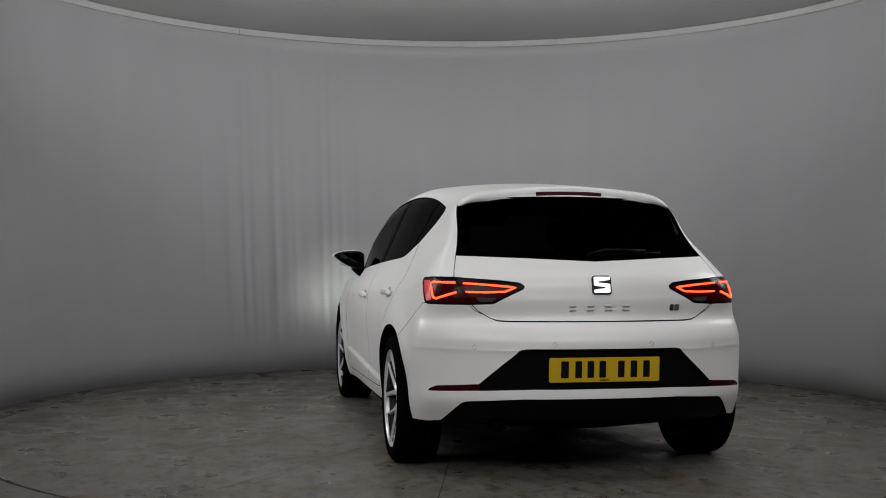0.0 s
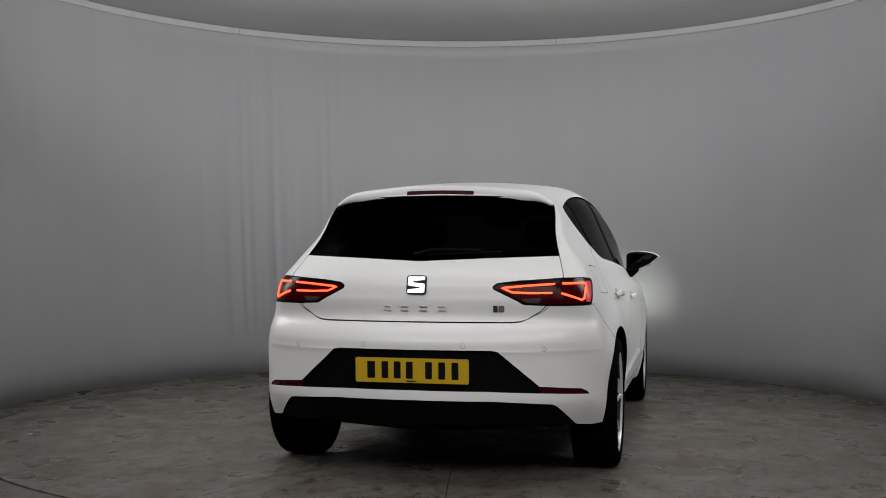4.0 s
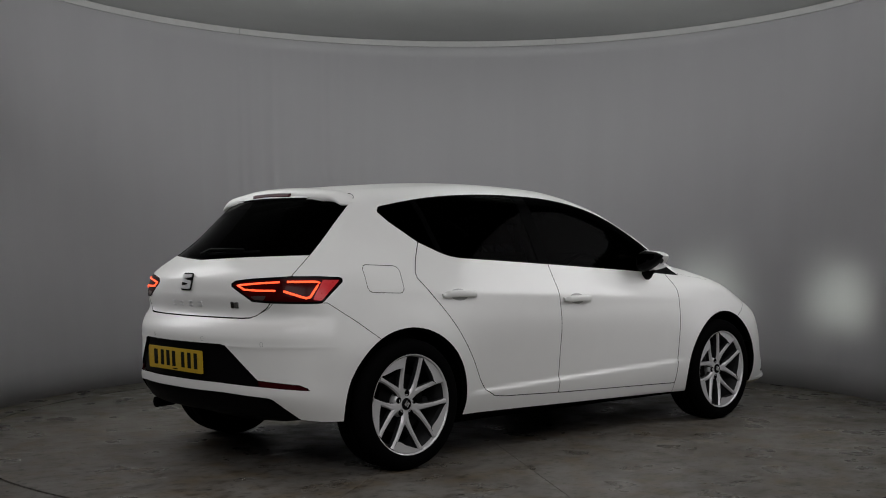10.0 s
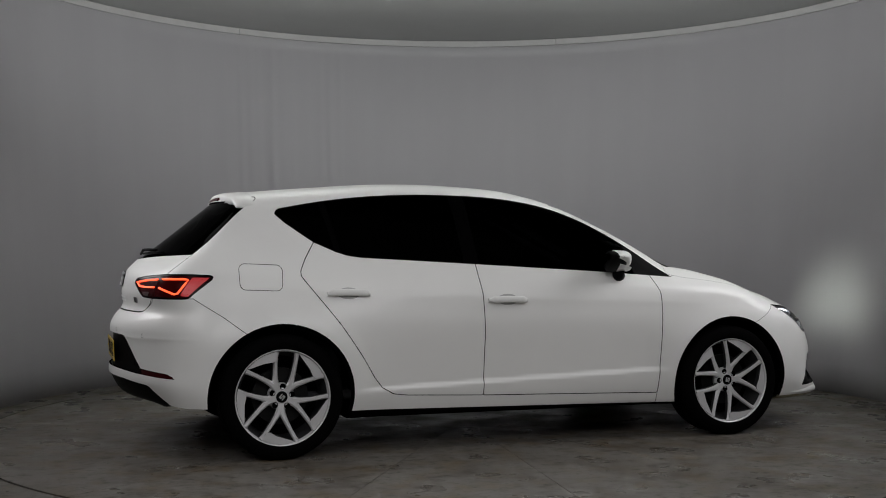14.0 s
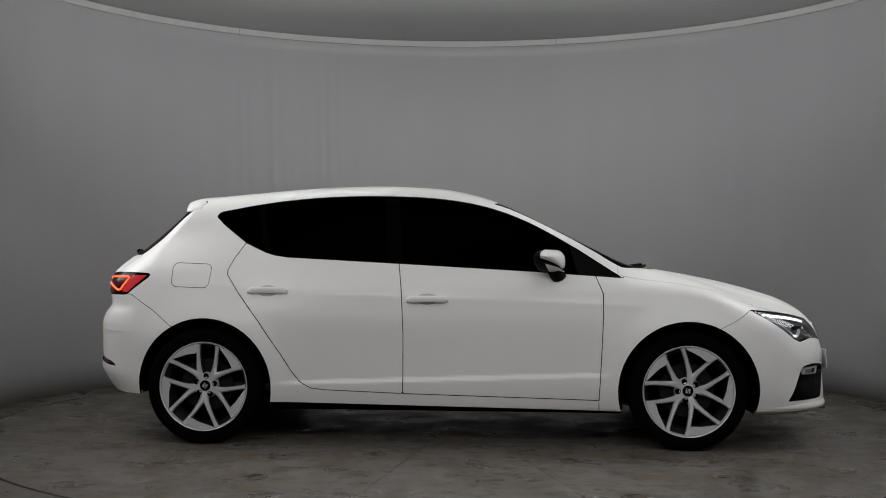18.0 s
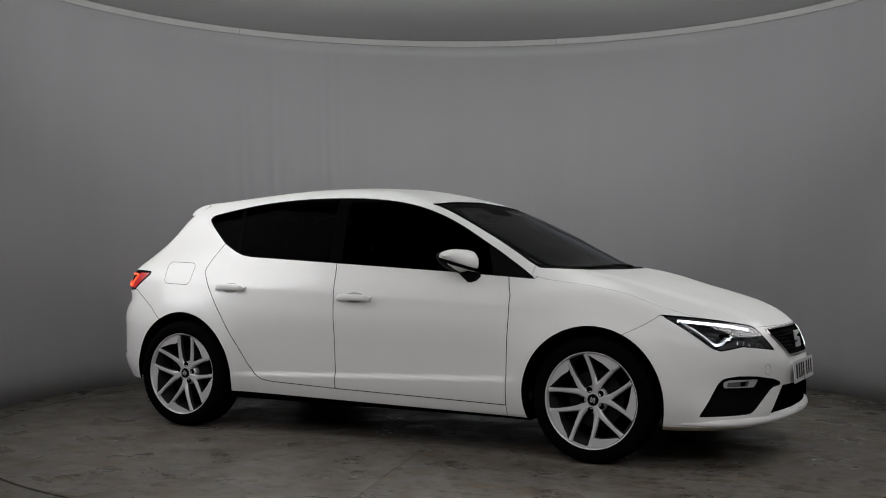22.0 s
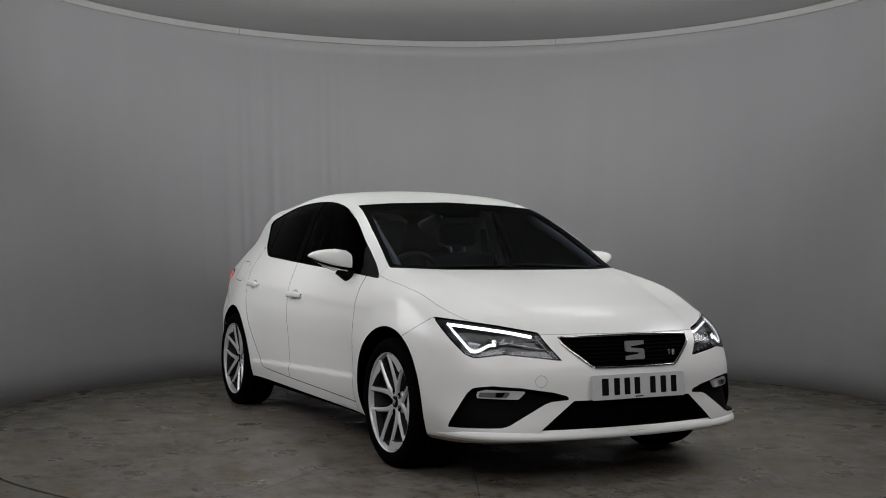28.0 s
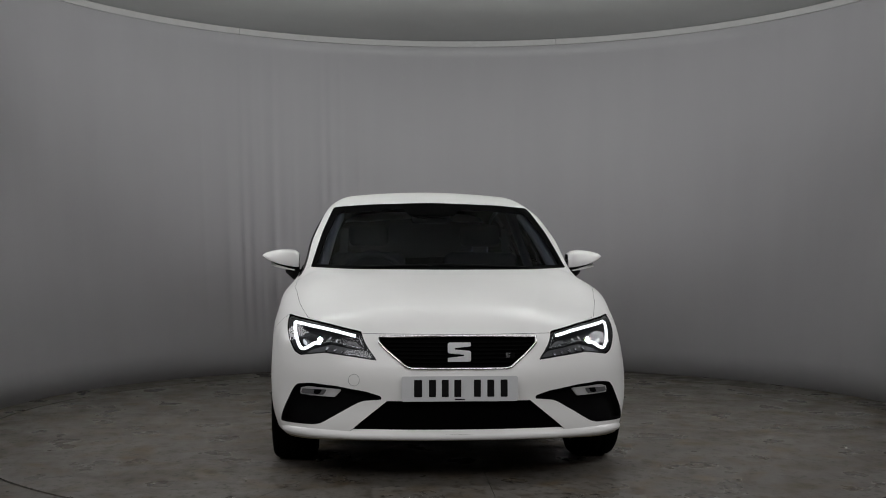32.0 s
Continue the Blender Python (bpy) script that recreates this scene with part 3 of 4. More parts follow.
PLATE_PANEL = [(-0.6, 0.621), (0.33, 0.619), (0.367, 0.614), (0.613, 0.458), (0.62, 0.428), (0.3, 0.438), (-0.6, 0.445)]
REFLECTOR = [(0.613, 0.4575), (0.90, 0.443), (1.0, 0.416), (0.62, 0.4285)]
DIFFUSER = [(-0.6, 0.400), (0.35, 0.393), (0.69, 0.377), (0.72, 0.371), (0.90, 0.279), (1.03, 0.268), (1.7, 0.262), (1.7, -0.2), (-0.6, -0.2)]

skin = grown_skin(330, 110, 230)
arches = lambda x, y, z: np.maximum(arch(x, z) - 0.374, 0.45 - np.abs(y))
_, skin = take(skin, arches, 0)

# glass first
ws, skin = take(skin, in_face(WS, 0.1, 1), 0.003)
rear_pane = lambda x, y, z: np.maximum(in_face(RG, -1.42, -1)(x, y, z), in_rear(GATE_SIDE)(x, y, z))
rg, skin = take(skin, rear_pane, 0.004)
dlo, skin = take(skin, in_side(DLO), 0.003)
WS_CLEAR = [(-0.1, 1.285), (0.10, 1.285), (0.135, 1.292), (0.165, 1.326), (0.34, 1.322)] + WS_CLEAR[2:]
sheet("windscreen", both(cut(ws, in_face(WS_CLEAR, 0.1, 1)(*ws[0].T))[0]), WINDSCREEN, car, "clear laminated windscreen", 0.005, 0)
sheet("windscreen_border", both(cut(ws, in_face(WS_CLEAR, 0.1, 1)(*ws[0].T))[1]), CERAMIC, car, "black printed border of the windscreen", 0.005)
sheet("rear_window", both(rg), PRIVACY, car, "dark tinted rear window", 0.006)
triangle = lambda x, y, z: 0.70 + (1.05 - z) * 0.3 - x
for side in (dlo, mirrored(dlo)):
    quarter, rest = cut(side, side[0][:, 0] + 1.03 + (side[0][:, 2] - 1.2) * 0.22 + 0.016)
    strip, rest = cut(rest, rest[0][:, 0] + 1.03 + (rest[0][:, 2] - 1.2) * 0.22 - 0.016)
    back, rest = cut(rest, rest[0][:, 0] + 0.265 + (rest[0][:, 2] - 1.0) * 0.10 + 0.042)
    post, rest = cut(rest, rest[0][:, 0] + 0.265 + (rest[0][:, 2] - 1.0) * 0.10 - 0.042)
    sail, front = cut(rest, triangle(*rest[0].T))
    sheet("quarter_window", quarter, PRIVACY, car, "dark tinted quarter window", 0.006)
    sheet("door_post", strip, CERAMIC, car, "gloss black window divider", 0.004)
    sheet("rear_side_window", back, PRIVACY, car, "dark tinted side window", 0.006)
    sheet("door_post", post, CERAMIC, car, "gloss black window divider", 0.004)
    sheet("front_side_window", front, PRIVACY, car, "dark side window", 0.006)
    sheet("mirror_triangle", sail, BLACK, car, "black plastic window corner", 0.004)

# lamps
lamp, skin = take(skin, in_front(HEADLAMP), 0.005)
tail, skin = take(skin, in_rear(TAIL_LAMP), 0.004)
# bonnet, tailgate, bumpers
bonnet_edge = [(0.95, -0.1), (0.95, 0.755), (1.2, 0.768), (1.36, 0.772), (1.586, 0.738), (1.78, 0.69), (1.93, 0.57), (2.03, 0.45), (2.3, 0.40), (2.3, -0.1)]
bonnet, skin = take(skin, lambda x, y, z: np.maximum(np.maximum(inside_of(bonnet_edge, x, np.abs(y)), 0.684 - z), z - 1.0), 0.0014)
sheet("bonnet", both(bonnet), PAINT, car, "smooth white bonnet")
gate, skin = take(skin, lambda x, y, z: np.maximum(in_face(TAILGATE, -1.40, -1)(x, y, z), in_rear(GATE_SIDE)(x, y, z)), 0.004)
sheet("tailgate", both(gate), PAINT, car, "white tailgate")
bumper, skin = take(skin, in_rear(REAR_BUMPER), 0.003)
low, bumper = take(bumper, in_rear(DIFFUSER), 0.002)
valance_edge = lambda y, x: np.where(x > -1.45, 0.0, 0.275 - np.maximum(0.93 - rear_of(y, x), 0) * 0.14)
# the valance ends at the bumper corner
_, low = cut(low, low[0][:, 2] - valance_edge(low[0][:, 1], low[0][:, 0]))
panel_piece, bumper = take(bumper, in_rear(PLATE_PANEL), 0.001)
glint, bumper = take(bumper, in_rear(REFLECTOR), 0.001)
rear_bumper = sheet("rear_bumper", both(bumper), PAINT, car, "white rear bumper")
sheet("diffuser", both(low), BLACK, rear_bumper, "matt black lower valance", 0.012)
sheet("plate_recess", both(panel_piece), BLACK, rear_bumper, "black plate panel", 0.018, 0.006)
for side in (glint, mirrored(glint)):
    sheet("reflector", side, DARK_RED, rear_bumper, "dark red reflector", 0.004)
bumper, skin = take(skin, in_front(FRONT_BUMPER), 0.002)
grille, bumper = take(bumper, in_front(GRILLE), 0.003)
intake, bumper = take(bumper, in_front(LOWER_GRILLE), 0.002)
pocket, bumper = take(bumper, in_front(FOG), 0.002)
chin, bumper = cut(bumper, bumper[0][:, 2] - 0.212)
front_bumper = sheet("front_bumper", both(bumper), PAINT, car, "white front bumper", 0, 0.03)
sheet("chin", both(chin), DIRT, front_bumper, "dirty lower edge")
sheet("grille", both(grille), MESH, car, "black grille", 0.02, 0)
sheet("lower_grille", both(intake), MESH, front_bumper, "black lower grille", 0.035, 0)

# doors, wings, what is left
WING = [(0.842, -0.2), (0.842, 0.263), (0.853, 0.473), (0.864, 0.716), (0.864, 0.837), (0.823, 0.935), (0.973, 0.921), (1.04, 0.985), (1.05, 1.1), (3, 1.1), (3, -0.2)]
rear_door, skin = take(skin, in_side(REAR_DOOR))
front_door, skin = take(skin, in_side(FRONT_DOOR))
wing, skin = take(skin, in_side(WING, 0.3), 0.003)
under, skin = cut(skin, skin[0][:, 2] - 0.219 + 0.016 * skin[0][:, 0])
under_wing, wing = cut(wing, wing[0][:, 2] - 0.205)
for side, flip in ((1, lambda s: s), (-1, mirrored)):
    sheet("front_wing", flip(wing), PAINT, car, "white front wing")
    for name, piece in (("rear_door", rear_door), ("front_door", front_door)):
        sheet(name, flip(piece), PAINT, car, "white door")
right = mirrored(skin)
flap, right = take(right, lambda x, y, z: np.maximum(inside_of(FLAP, x, z) - 0.031, 0.4 + y), 0.003)
sheet("fuel_flap", flap, PAINT, car, "white fuel filler flap")
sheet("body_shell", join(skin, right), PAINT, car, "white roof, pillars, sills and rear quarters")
sheet("underbody", both(join(under, under_wing)), VOID, car, "black underbody")

# dark inner skin that shows in the joints
inner = grown_skin(110, 40, 80, 0.022)
_, inner = take(inner, lambda x, y, z: np.maximum(arch(x, z) - 0.36, 0.45 - np.abs(y)), 0)
for field in (in_face(WS, 0.1, 1), rear_pane, in_side(DLO), in_front(HEADLAMP), in_front(FOG), lambda x, y, z: np.maximum(z - valance_edge(y, x) - 0.01, x + 1.46)):
    _, inner = take(inner, field, 0)
sheet("inner_frame", both(inner), VOID, car, "black inner frame", 0, 0)

# ---- wheels ----
def arch_liner(x, side):
    verts, faces, steps = [], [], 40
    for i in range(steps + 1):
        w = radians(-8 + 196 * i / steps)
        rim_y = float(half_width(np.array([x + 0.374 * math.cos(w)]), np.array([HUB + 0.374 * math.sin(w)]))[0])
        if abs(x + 0.374 * math.cos(w)) > 1.6:
            rim_y -= 0.035
        for y, r in ((0.40, 0.05), (0.42, 0.385), (rim_y - 0.045, 0.385), (rim_y - 0.022, 0.376)):
            verts.append((x + r * math.cos(w), side * y, HUB + r * math.sin(w)))
    for i in range(steps):
        for k in range(3):
            a = i * 4 + k
            faces.append((a, a + 1, a + 5, a + 4))
    mesh_object("wheel_arch_liner", verts, faces, VOID, car, "black wheel arch liner", smooth=True)


def bar_section(path, widths, tops, deep):
    """A spoke leg: a bevelled bar along path in the wheel's plane."""
    verts, faces = [], []
    for i, (px, pz) in enumerate(path):
        a, b = path[max(i - 1, 0)], path[min(i + 1, len(path) - 1)]
        dx, dz = b[0] - a[0], b[1] - a[1]
        k = math.hypot(dx, dz)
        nx, nz = -dz / k, dx / k
        w, t = widths[i], tops[i]
        for off, high in ((-0.5, t - deep), (-0.46, t - 0.010), (-0.22, t), (0.22, t), (0.46, t - 0.010), (0.5, t - deep)):
            verts.append((px + nx * w * off, high, pz + nz * w * off))
    n = 6
    for i in range(len(path) - 1):
        for k in range(n - 1):
            a = i * n + k
            faces.append((a, a + n, a + n + 1, a + 1))
    faces += [tuple(range(n)), tuple((len(path) - 1) * n + k for k in range(n))[::-1]]
    return verts, faces


def polar(r, deg):
    return r * math.cos(radians(deg)), r * math.sin(radians(deg))


def merged(*pieces):
    verts, faces = [], []
    for v, f in pieces:
        k = len(verts)
        verts += list(v)
        faces += [tuple(i + k for i in q) for q in f]
    return verts, faces


def build_wheel():
    v, f = lathe([(0.2455, 0.098), (0.2470, 0.103), (0.2440, 0.106), (0.240, 0.104), (0.2365, 0.094), (0.232, 0.080)], 96)
    wheel = mesh_object("wheel", v, f, ALLOY, car, "five-spoke silver alloy wheel with black tyre", smooth=True)
    # the barrel takes the dark alloy copy; its shade is in the colour
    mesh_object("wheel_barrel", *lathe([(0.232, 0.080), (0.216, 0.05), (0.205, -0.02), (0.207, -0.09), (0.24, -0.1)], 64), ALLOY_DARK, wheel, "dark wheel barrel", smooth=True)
    v, f = lathe([(0.238, 0.088), (0.243, 0.1045), (0.252, 0.110), (0.272, 0.1135), (0.294, 0.110), (0.308, 0.100), (0.315, 0.086), (0.3178, 0.06), (0.3180, 0.031), (0.311, 0.030), (0.311, 0.024), (0.318, 0.023), (0.318, -0.023), (0.311, -0.024), (0.311, -0.030), (0.318, -0.031), (0.3178, -0.06), (0.315, -0.086), (0.300, -0.106), (0.27, -0.112), (0.238, -0.09)], 96)
    mesh_object("tyre", v, f, RUBBER, wheel, "black low-profile tyre", smooth=True)
    legs = []
    for way in (1, -1):
        path = [polar(r, way * a) for r, a in ((0.036, 6), (0.060, 5), (0.080, 7), (0.10, 10.5), (0.14, 16), (0.18, 19.5), (0.215, 21.8), (0.234, 22.8))]
        legs.append(bar_section(path, (0.042, 0.039, 0.036, 0.031, 0.026, 0.024, 0.025, 0.031), (0.066, 0.070, 0.073, 0.076, 0.083, 0.090, 0.096, 0.100), 0.034))
    corners = [polar(r, a) for r, a in ((0.236, 22.5), (0.190, 20.5), (0.186, 15), (0.197, 3), (0.211, -10), (0.224, -17), (0.236, -20), (0.236, -6), (0.236, 8))]
    k = len(corners)
    gusset = ([(x, 0.097, z) for x, z in corners] + [(x, 0.064, z) for x, z in corners], [tuple(range(k)), tuple(range(k, 2 * k))[::-1]] + [(i, i + k, (i + 1) % k + k, (i + 1) % k) for i in range(k)])
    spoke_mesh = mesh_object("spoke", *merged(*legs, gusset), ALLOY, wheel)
    # turned faces bright, flanks in the shaded copy: shade painted as colour
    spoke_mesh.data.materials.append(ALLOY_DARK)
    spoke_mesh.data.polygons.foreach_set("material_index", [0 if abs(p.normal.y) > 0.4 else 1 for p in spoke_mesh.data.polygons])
    for k in range(1, 5):
        o = new("spoke", spoke_mesh.data)
        o.parent, o.matrix_basis = wheel, pose(0, 0, 0, 0, -72 * k, 0)
    mesh_object("hub", *lathe([(0.0001, 0.064), (0.030, 0.066), (0.046, 0.064), (0.066, 0.054), (0.072, 0.03), (0.06, 0.0)], 48), ALLOY, wheel, smooth=True)
    cap = mesh_object("hub_cap", *lathe([(0.0001, 0.0715), (0.024, 0.0715), (0.029, 0.069), (0.030, 0.064)], 32), GLOSS_BLACK, wheel, "black centre cap")
    emblem(cap, pose(0, 0.0722, 0, 90, 0, 180), 0.026, 0.0012)
    bolt = mesh_object("wheel_bolt", *lathe([(0.0001, 0.0625), (0.0105, 0.0625), (0.0145, 0.0632), (0.0155, 0.0655), (0.0145, 0.066), (0.0115, 0.063)], 20), VOID, wheel, "dark bolt hole")
    for k in range(5):
        o = bolt if k == 0 else new("wheel_bolt", bolt.data)
        x, z = polar(0.053, 36 + 72 * k)
        o.parent, o.matrix_basis = wheel, pose(x, 0.001, z)
    mesh_object("brake_disc", *lathe([(0.06, 0.012), (0.075, 0.02), (0.145, 0.02), (0.145, -0.005), (0.06, -0.005)], 48), STEEL, wheel, "grey steel brake disc", smooth=False)
    # added black disc stands in for the shade behind the spokes
    mesh_object("wheel_shade_disc", *lathe([(0.0001, -0.03), (0.205, -0.03)], 40), VOID, wheel, "dark wheel back")
    return wheel


def emblem(parent, m, size, thick, tall=1.0):
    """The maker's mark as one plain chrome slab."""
    out = [(-0.5, 0.42), (-0.44, 0.48), (0.5, 0.48), (0.5, 0.29), (-0.20, 0.20), (-0.20, 0.13), (0.44, 0.06), (0.5, 0.0), (0.5, -0.42), (0.44, -0.48), (-0.5, -0.48), (-0.5, -0.29), (0.20, -0.20), (0.20, -0.13), (-0.44, -0.06), (-0.5, 0.0)]
    out = [(x * size, y * size * tall) for x, y in out][::-1]
    k = len(out)
    verts = [(x, y, 0) for x, y in out] + [(x, y, thick) for x, y in out]
    faces = [tuple(range(k))[::-1], tuple(range(k, 2 * k))] + [(i, (i + 1) % k, (i + 1) % k + k, i + k) for i in range(k)]
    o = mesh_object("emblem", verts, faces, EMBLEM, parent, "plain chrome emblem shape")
    o.matrix_basis = m


wheel = build_wheel()
for x, side, turn in ((-AXLE, -1, 49), (AXLE, -1, 75), (-AXLE, 1, 20), (AXLE, 1, 60)):
    arch_liner(x, side)
    # turn: where a spoke points, seen from outside, counter-clockwise from forward or backward
    m = pose(x, 0.76 * side, HUB, 0, 0, 0 if side > 0 else 180)
    m = m @ pose(0, 0, 0, 0, -(180 - turn if side < 0 else turn), 0)
    if x == -AXLE and side == -1:
        wheel.matrix_basis = m
    else:
        copy_thing(wheel, m)


# ---- lamps ----
def swept(name, path, chart, lift, radius, mat, parent, label="", side=1):
    pts = chart(strung(path), lift, side)
    return mesh_object(name, *tube(pts, radius, 8), mat, parent, label, smooth=True)


def light_channel(path, half, light, side):
    """A glowing ribbon that faces ahead from the floor of a pale channel, open to the front."""
    pts = [Vector(p) for p in on_front(strung(path, 0.008), -0.010, side)]
    n, ahead, floor_v, wall_v = len(pts), Vector((1, 0, 0)), [], []
    for i, p in enumerate(pts):
        a, b = pts[max(i - 2, 0)], pts[min(i + 2, n - 1)]
        out = ahead.cross(b - a).normalized() * half
        floor_v += [p - out - ahead * 0.013, p + out - ahead * 0.013]
        wall_v += [p - out * 1.02, p - out * 1.02 - ahead * 0.016, p + out * 1.02 - ahead * 0.016, p + out * 1.02]
    strip = mesh_object("daytime_strip", [tuple(v) for v in floor_v], [(2 * i, 2 * i + 1, 2 * i + 3, 2 * i + 2) for i in range(n - 1)], WHITE_GLOW, light, "glowing white light strip")
    faces = [(4 * i + k, 4 * i + k + 1, 4 * i + k + 5, 4 * i + k + 4) for i in range(n - 1) for k in (0, 1, 2)]
    mesh_object("light_guide", [tuple(v) for v in wall_v], faces, GUIDE, strip, "pale light guide round the strip", smooth=True)


for side, flip in ((1, lambda s: s), (-1, mirrored)):
    light = sheet("headlight", flip(lamp), HOUSING, car, "angular headlight with white light strip", 0.045, 0)
    rim_skin, inner_skin = cut(lamp, -in_front(HEADLAMP)(*lamp[0].T) - 0.005)
    sheet("headlight_rim", flip(rim_skin), HOUSING, light, "black headlight rim", 0.006, 0.05)
    sheet("headlight_cover", flip(lamp), CLEAR, light, "clear headlight cover", 0.001, 0)
    grey, _ = cut(lamp, in_front([(0.90, 0.592), (0.84, 0.610), (0.75, 0.632), (0.697, 0.645), (0.45, 0.615), (0.37, 0.573), (0.50, 0.585), (0.694, 0.599)])(*lamp[0].T))
    sheet("reflector_panel", flip(grey), LAMP_GREY, light, "grey ribbed lower panel", 0.030, 0.006)
    facet, _ = cut(lamp, in_front([(0.975, 0.668), (0.865, 0.656), (0.885, 0.633), (0.935, 0.634)])(*lamp[0].T))
    sheet("reflector_bowl", flip(facet), SATIN, light, "bright reflector bowl", 0.034, 0.006)
    facet, _ = cut(lamp, in_front([(1.05, 0.694), (0.98, 0.690), (0.972, 0.676), (1.02, 0.674)])(*lamp[0].T))
    sheet("reflector_bowl", flip(facet), LAMP_GREY, light, "grey reflector bowl", 0.034, 0.006)
    facet, _ = cut(lamp, in_front([(0.60, 0.672), (0.535, 0.662), (0.455, 0.625), (0.60, 0.643)])(*lamp[0].T))
    sheet("reflector_panel", flip(facet), LAMP_GREY, light, "grey inner panel", 0.036, 0.006)
    light_channel([(0.545, 0.677), (0.70, 0.697), (0.849, 0.711), (1.0, 0.722), (1.115, 0.729)], 0.0068, light, side)
    light_channel([(1.115, 0.729), (1.01, 0.669), (0.93, 0.619), (0.915, 0.612), (0.89, 0.609), (0.86, 0.615), (0.80, 0.640), (0.755, 0.640)], 0.0068, light, side)
    swept("chrome_line", [(0.745, 0.646), (0.697, 0.652), (0.450, 0.622), (0.525, 0.678)], on_front, -0.016, 0.0028, CHROME, light, "thin chrome line", side)
    for s, z in ((0.70, 0.628), (0.64, 0.622), (0.585, 0.616), (0.53, 0.609), (0.475, 0.602), (0.72, 0.676), (0.66, 0.668)):
        swept("reflector_cell", [(s, z), (s + 0.012, z - 0.022)], on_front, -0.024, 0.0055, SATIN, light, "bright reflector cell", side)
    # the beam lamp: a bright lens at the back of a short dark open tube that points ahead
    at = Vector(on_front([(0.815, 0.674)], -0.040, side)[0])
    ahead = Vector((math.cos(radians(1)) * math.cos(radians(2)), side * math.sin(radians(2)), math.sin(radians(1))))
    v, f = tube([at - ahead * 0.002, at + ahead * 0.022, at + ahead * 0.048], 0.012, 20)
    mesh_object("beam_tube", v, f[:-1], VOID, light, "dark beam tube", smooth=True)
    bm = bmesh.new()
    bmesh.ops.create_circle(bm, cap_ends=True, segments=20, radius=0.0085)
    o = part("beam_lens", bm, BEAM, light, "bright beam lens")
    o.matrix_basis = Matrix.Translation(at) @ ahead.to_track_quat("Z", "Y").to_matrix().to_4x4()
    swept("bezel_bar", [(0.76, 0.668), (0.66, 0.660), (0.54, 0.645)], on_front, -0.034, 0.004, DARK_CHROME, light, "dark chrome bezel bar", side)
    swept("bezel_bar", [(0.62, 0.634), (0.56, 0.627), (0.47, 0.612)], on_front, -0.034, 0.003, DARK_CHROME, light, "dark chrome bezel bar", side)

    fog = sheet("fog_light_recess", flip(pocket), BLACK, front_bumper, "black fog light recess", 0.03, 0)
    # recess walls
    wallskin, core = cut(pocket, -in_front(FOG)(*pocket[0].T) - 0.004)
    sheet("recess_rim", flip(wallskin), BLACK, fog, "", 0.002, 0.03)
    lens, _ = cut(pocket, in_front(FOG_LAMP)(*pocket[0].T))
    sheet("fog_light", flip(lens), ALLOY, fog, "small silver fog light", 0.012, 0.012)
    inner_lens, _ = cut(lens, in_front([(0.85, 0.428), (0.65, 0.431), (0.67, 0.406), (0.855, 0.408)])(*lens[0].T))
    sheet("fog_lens", flip(inner_lens), LAMP_GREY, fog, "grey fog light lens", 0.008, 0)
    bulb, _ = cut(lens, in_front([(0.75, 0.429), (0.68, 0.430), (0.70, 0.408), (0.74, 0.408)])(*lens[0].T))
    sheet("fog_bulb", flip(bulb), GLOSS_BLACK, fog, "dark fog light bulb shield", 0.006, 0)

    gate_edge = lambda x, y, z: inside_of(TAILGATE, np.abs(y), z)
    inner_tail, outer_tail = take(tail, lambda x, y, z: np.maximum(gate_edge(x, y, z), x + 1.2), 0.004)
    rear_light = sheet("tail_light", flip(outer_tail), RED_GLASS, car, "red tail light with glowing strips", 0.002)
    gate_light = sheet("tail_light", flip(inner_tail), RED_GLASS, car, "red tail light on the tailgate", 0.002)
    glowing, _ = cut(outer_tail, in_rear([(1.035, 0.926), (1.135, 0.924), (1.035, 0.829), (0.978, 0.833)])(*outer_tail[0].T))
    sheet("lit_panel", flip(glowing), RED_PANEL, rear_light, "softly lit red outer panel", 0.0008, 0)
    swept("light_strip", [(0.805, 0.916), (0.99, 0.917), (1.015, 0.912), (0.962, 0.846), (0.935, 0.841), (0.785, 0.872)], on_rear, 0.0, 0.0052, RED_GLOW, rear_light, "glowing red strip", side)
    swept("light_strip", [(0.752, 0.914), (0.60, 0.907), (0.44, 0.896), (0.495, 0.876), (0.60, 0.873), (0.725, 0.874)], on_rear, 0.0, 0.0046, RED_GLOW, gate_light, "glowing red strip", side)
    for skin_piece, owner in ((inner_tail, gate_light), (outer_tail, rear_light)):
        edge, _ = cut(skin_piece, -in_rear(TAIL_LAMP)(*skin_piece[0].T) - 0.009)
        sheet("lamp_edge", flip(edge), GLOSS_BLACK, owner, "black lamp edge", -0.0005, 0) if len(edge[2]) else None
    patch, _ = cut(inner_tail, in_rear([(0.53, 0.847), (0.66, 0.850), (0.645, 0.828), (0.58, 0.826)])(*inner_tail[0].T))
    sheet("reversing_light", flip(patch), LENS, gate_light, "clear reversing light", 0.0, 0)


# ---- grille, plates, badges ----
def grille_bars(parent, poly, rows, radius, inset):
    for z in rows:
        xs = []
        p = list(poly)
        for (a, b), (c, d) in zip(p, p[1:] + p[:1]):
            if (b > z) != (d > z):
                xs.append(a + (c - a) * (z - b) / (d - b))
        end = max(xs)
        pts = [p for p in on_front(strung([(end, z), (0.0, z)], 0.05), -inset) if p[1] > 0.001]
        line = pts + [(x, -y, zz) for x, y, zz in reversed(pts)]
        mesh_object("grille_bar", *tube(line, radius, 6), MESH, parent, smooth=True)


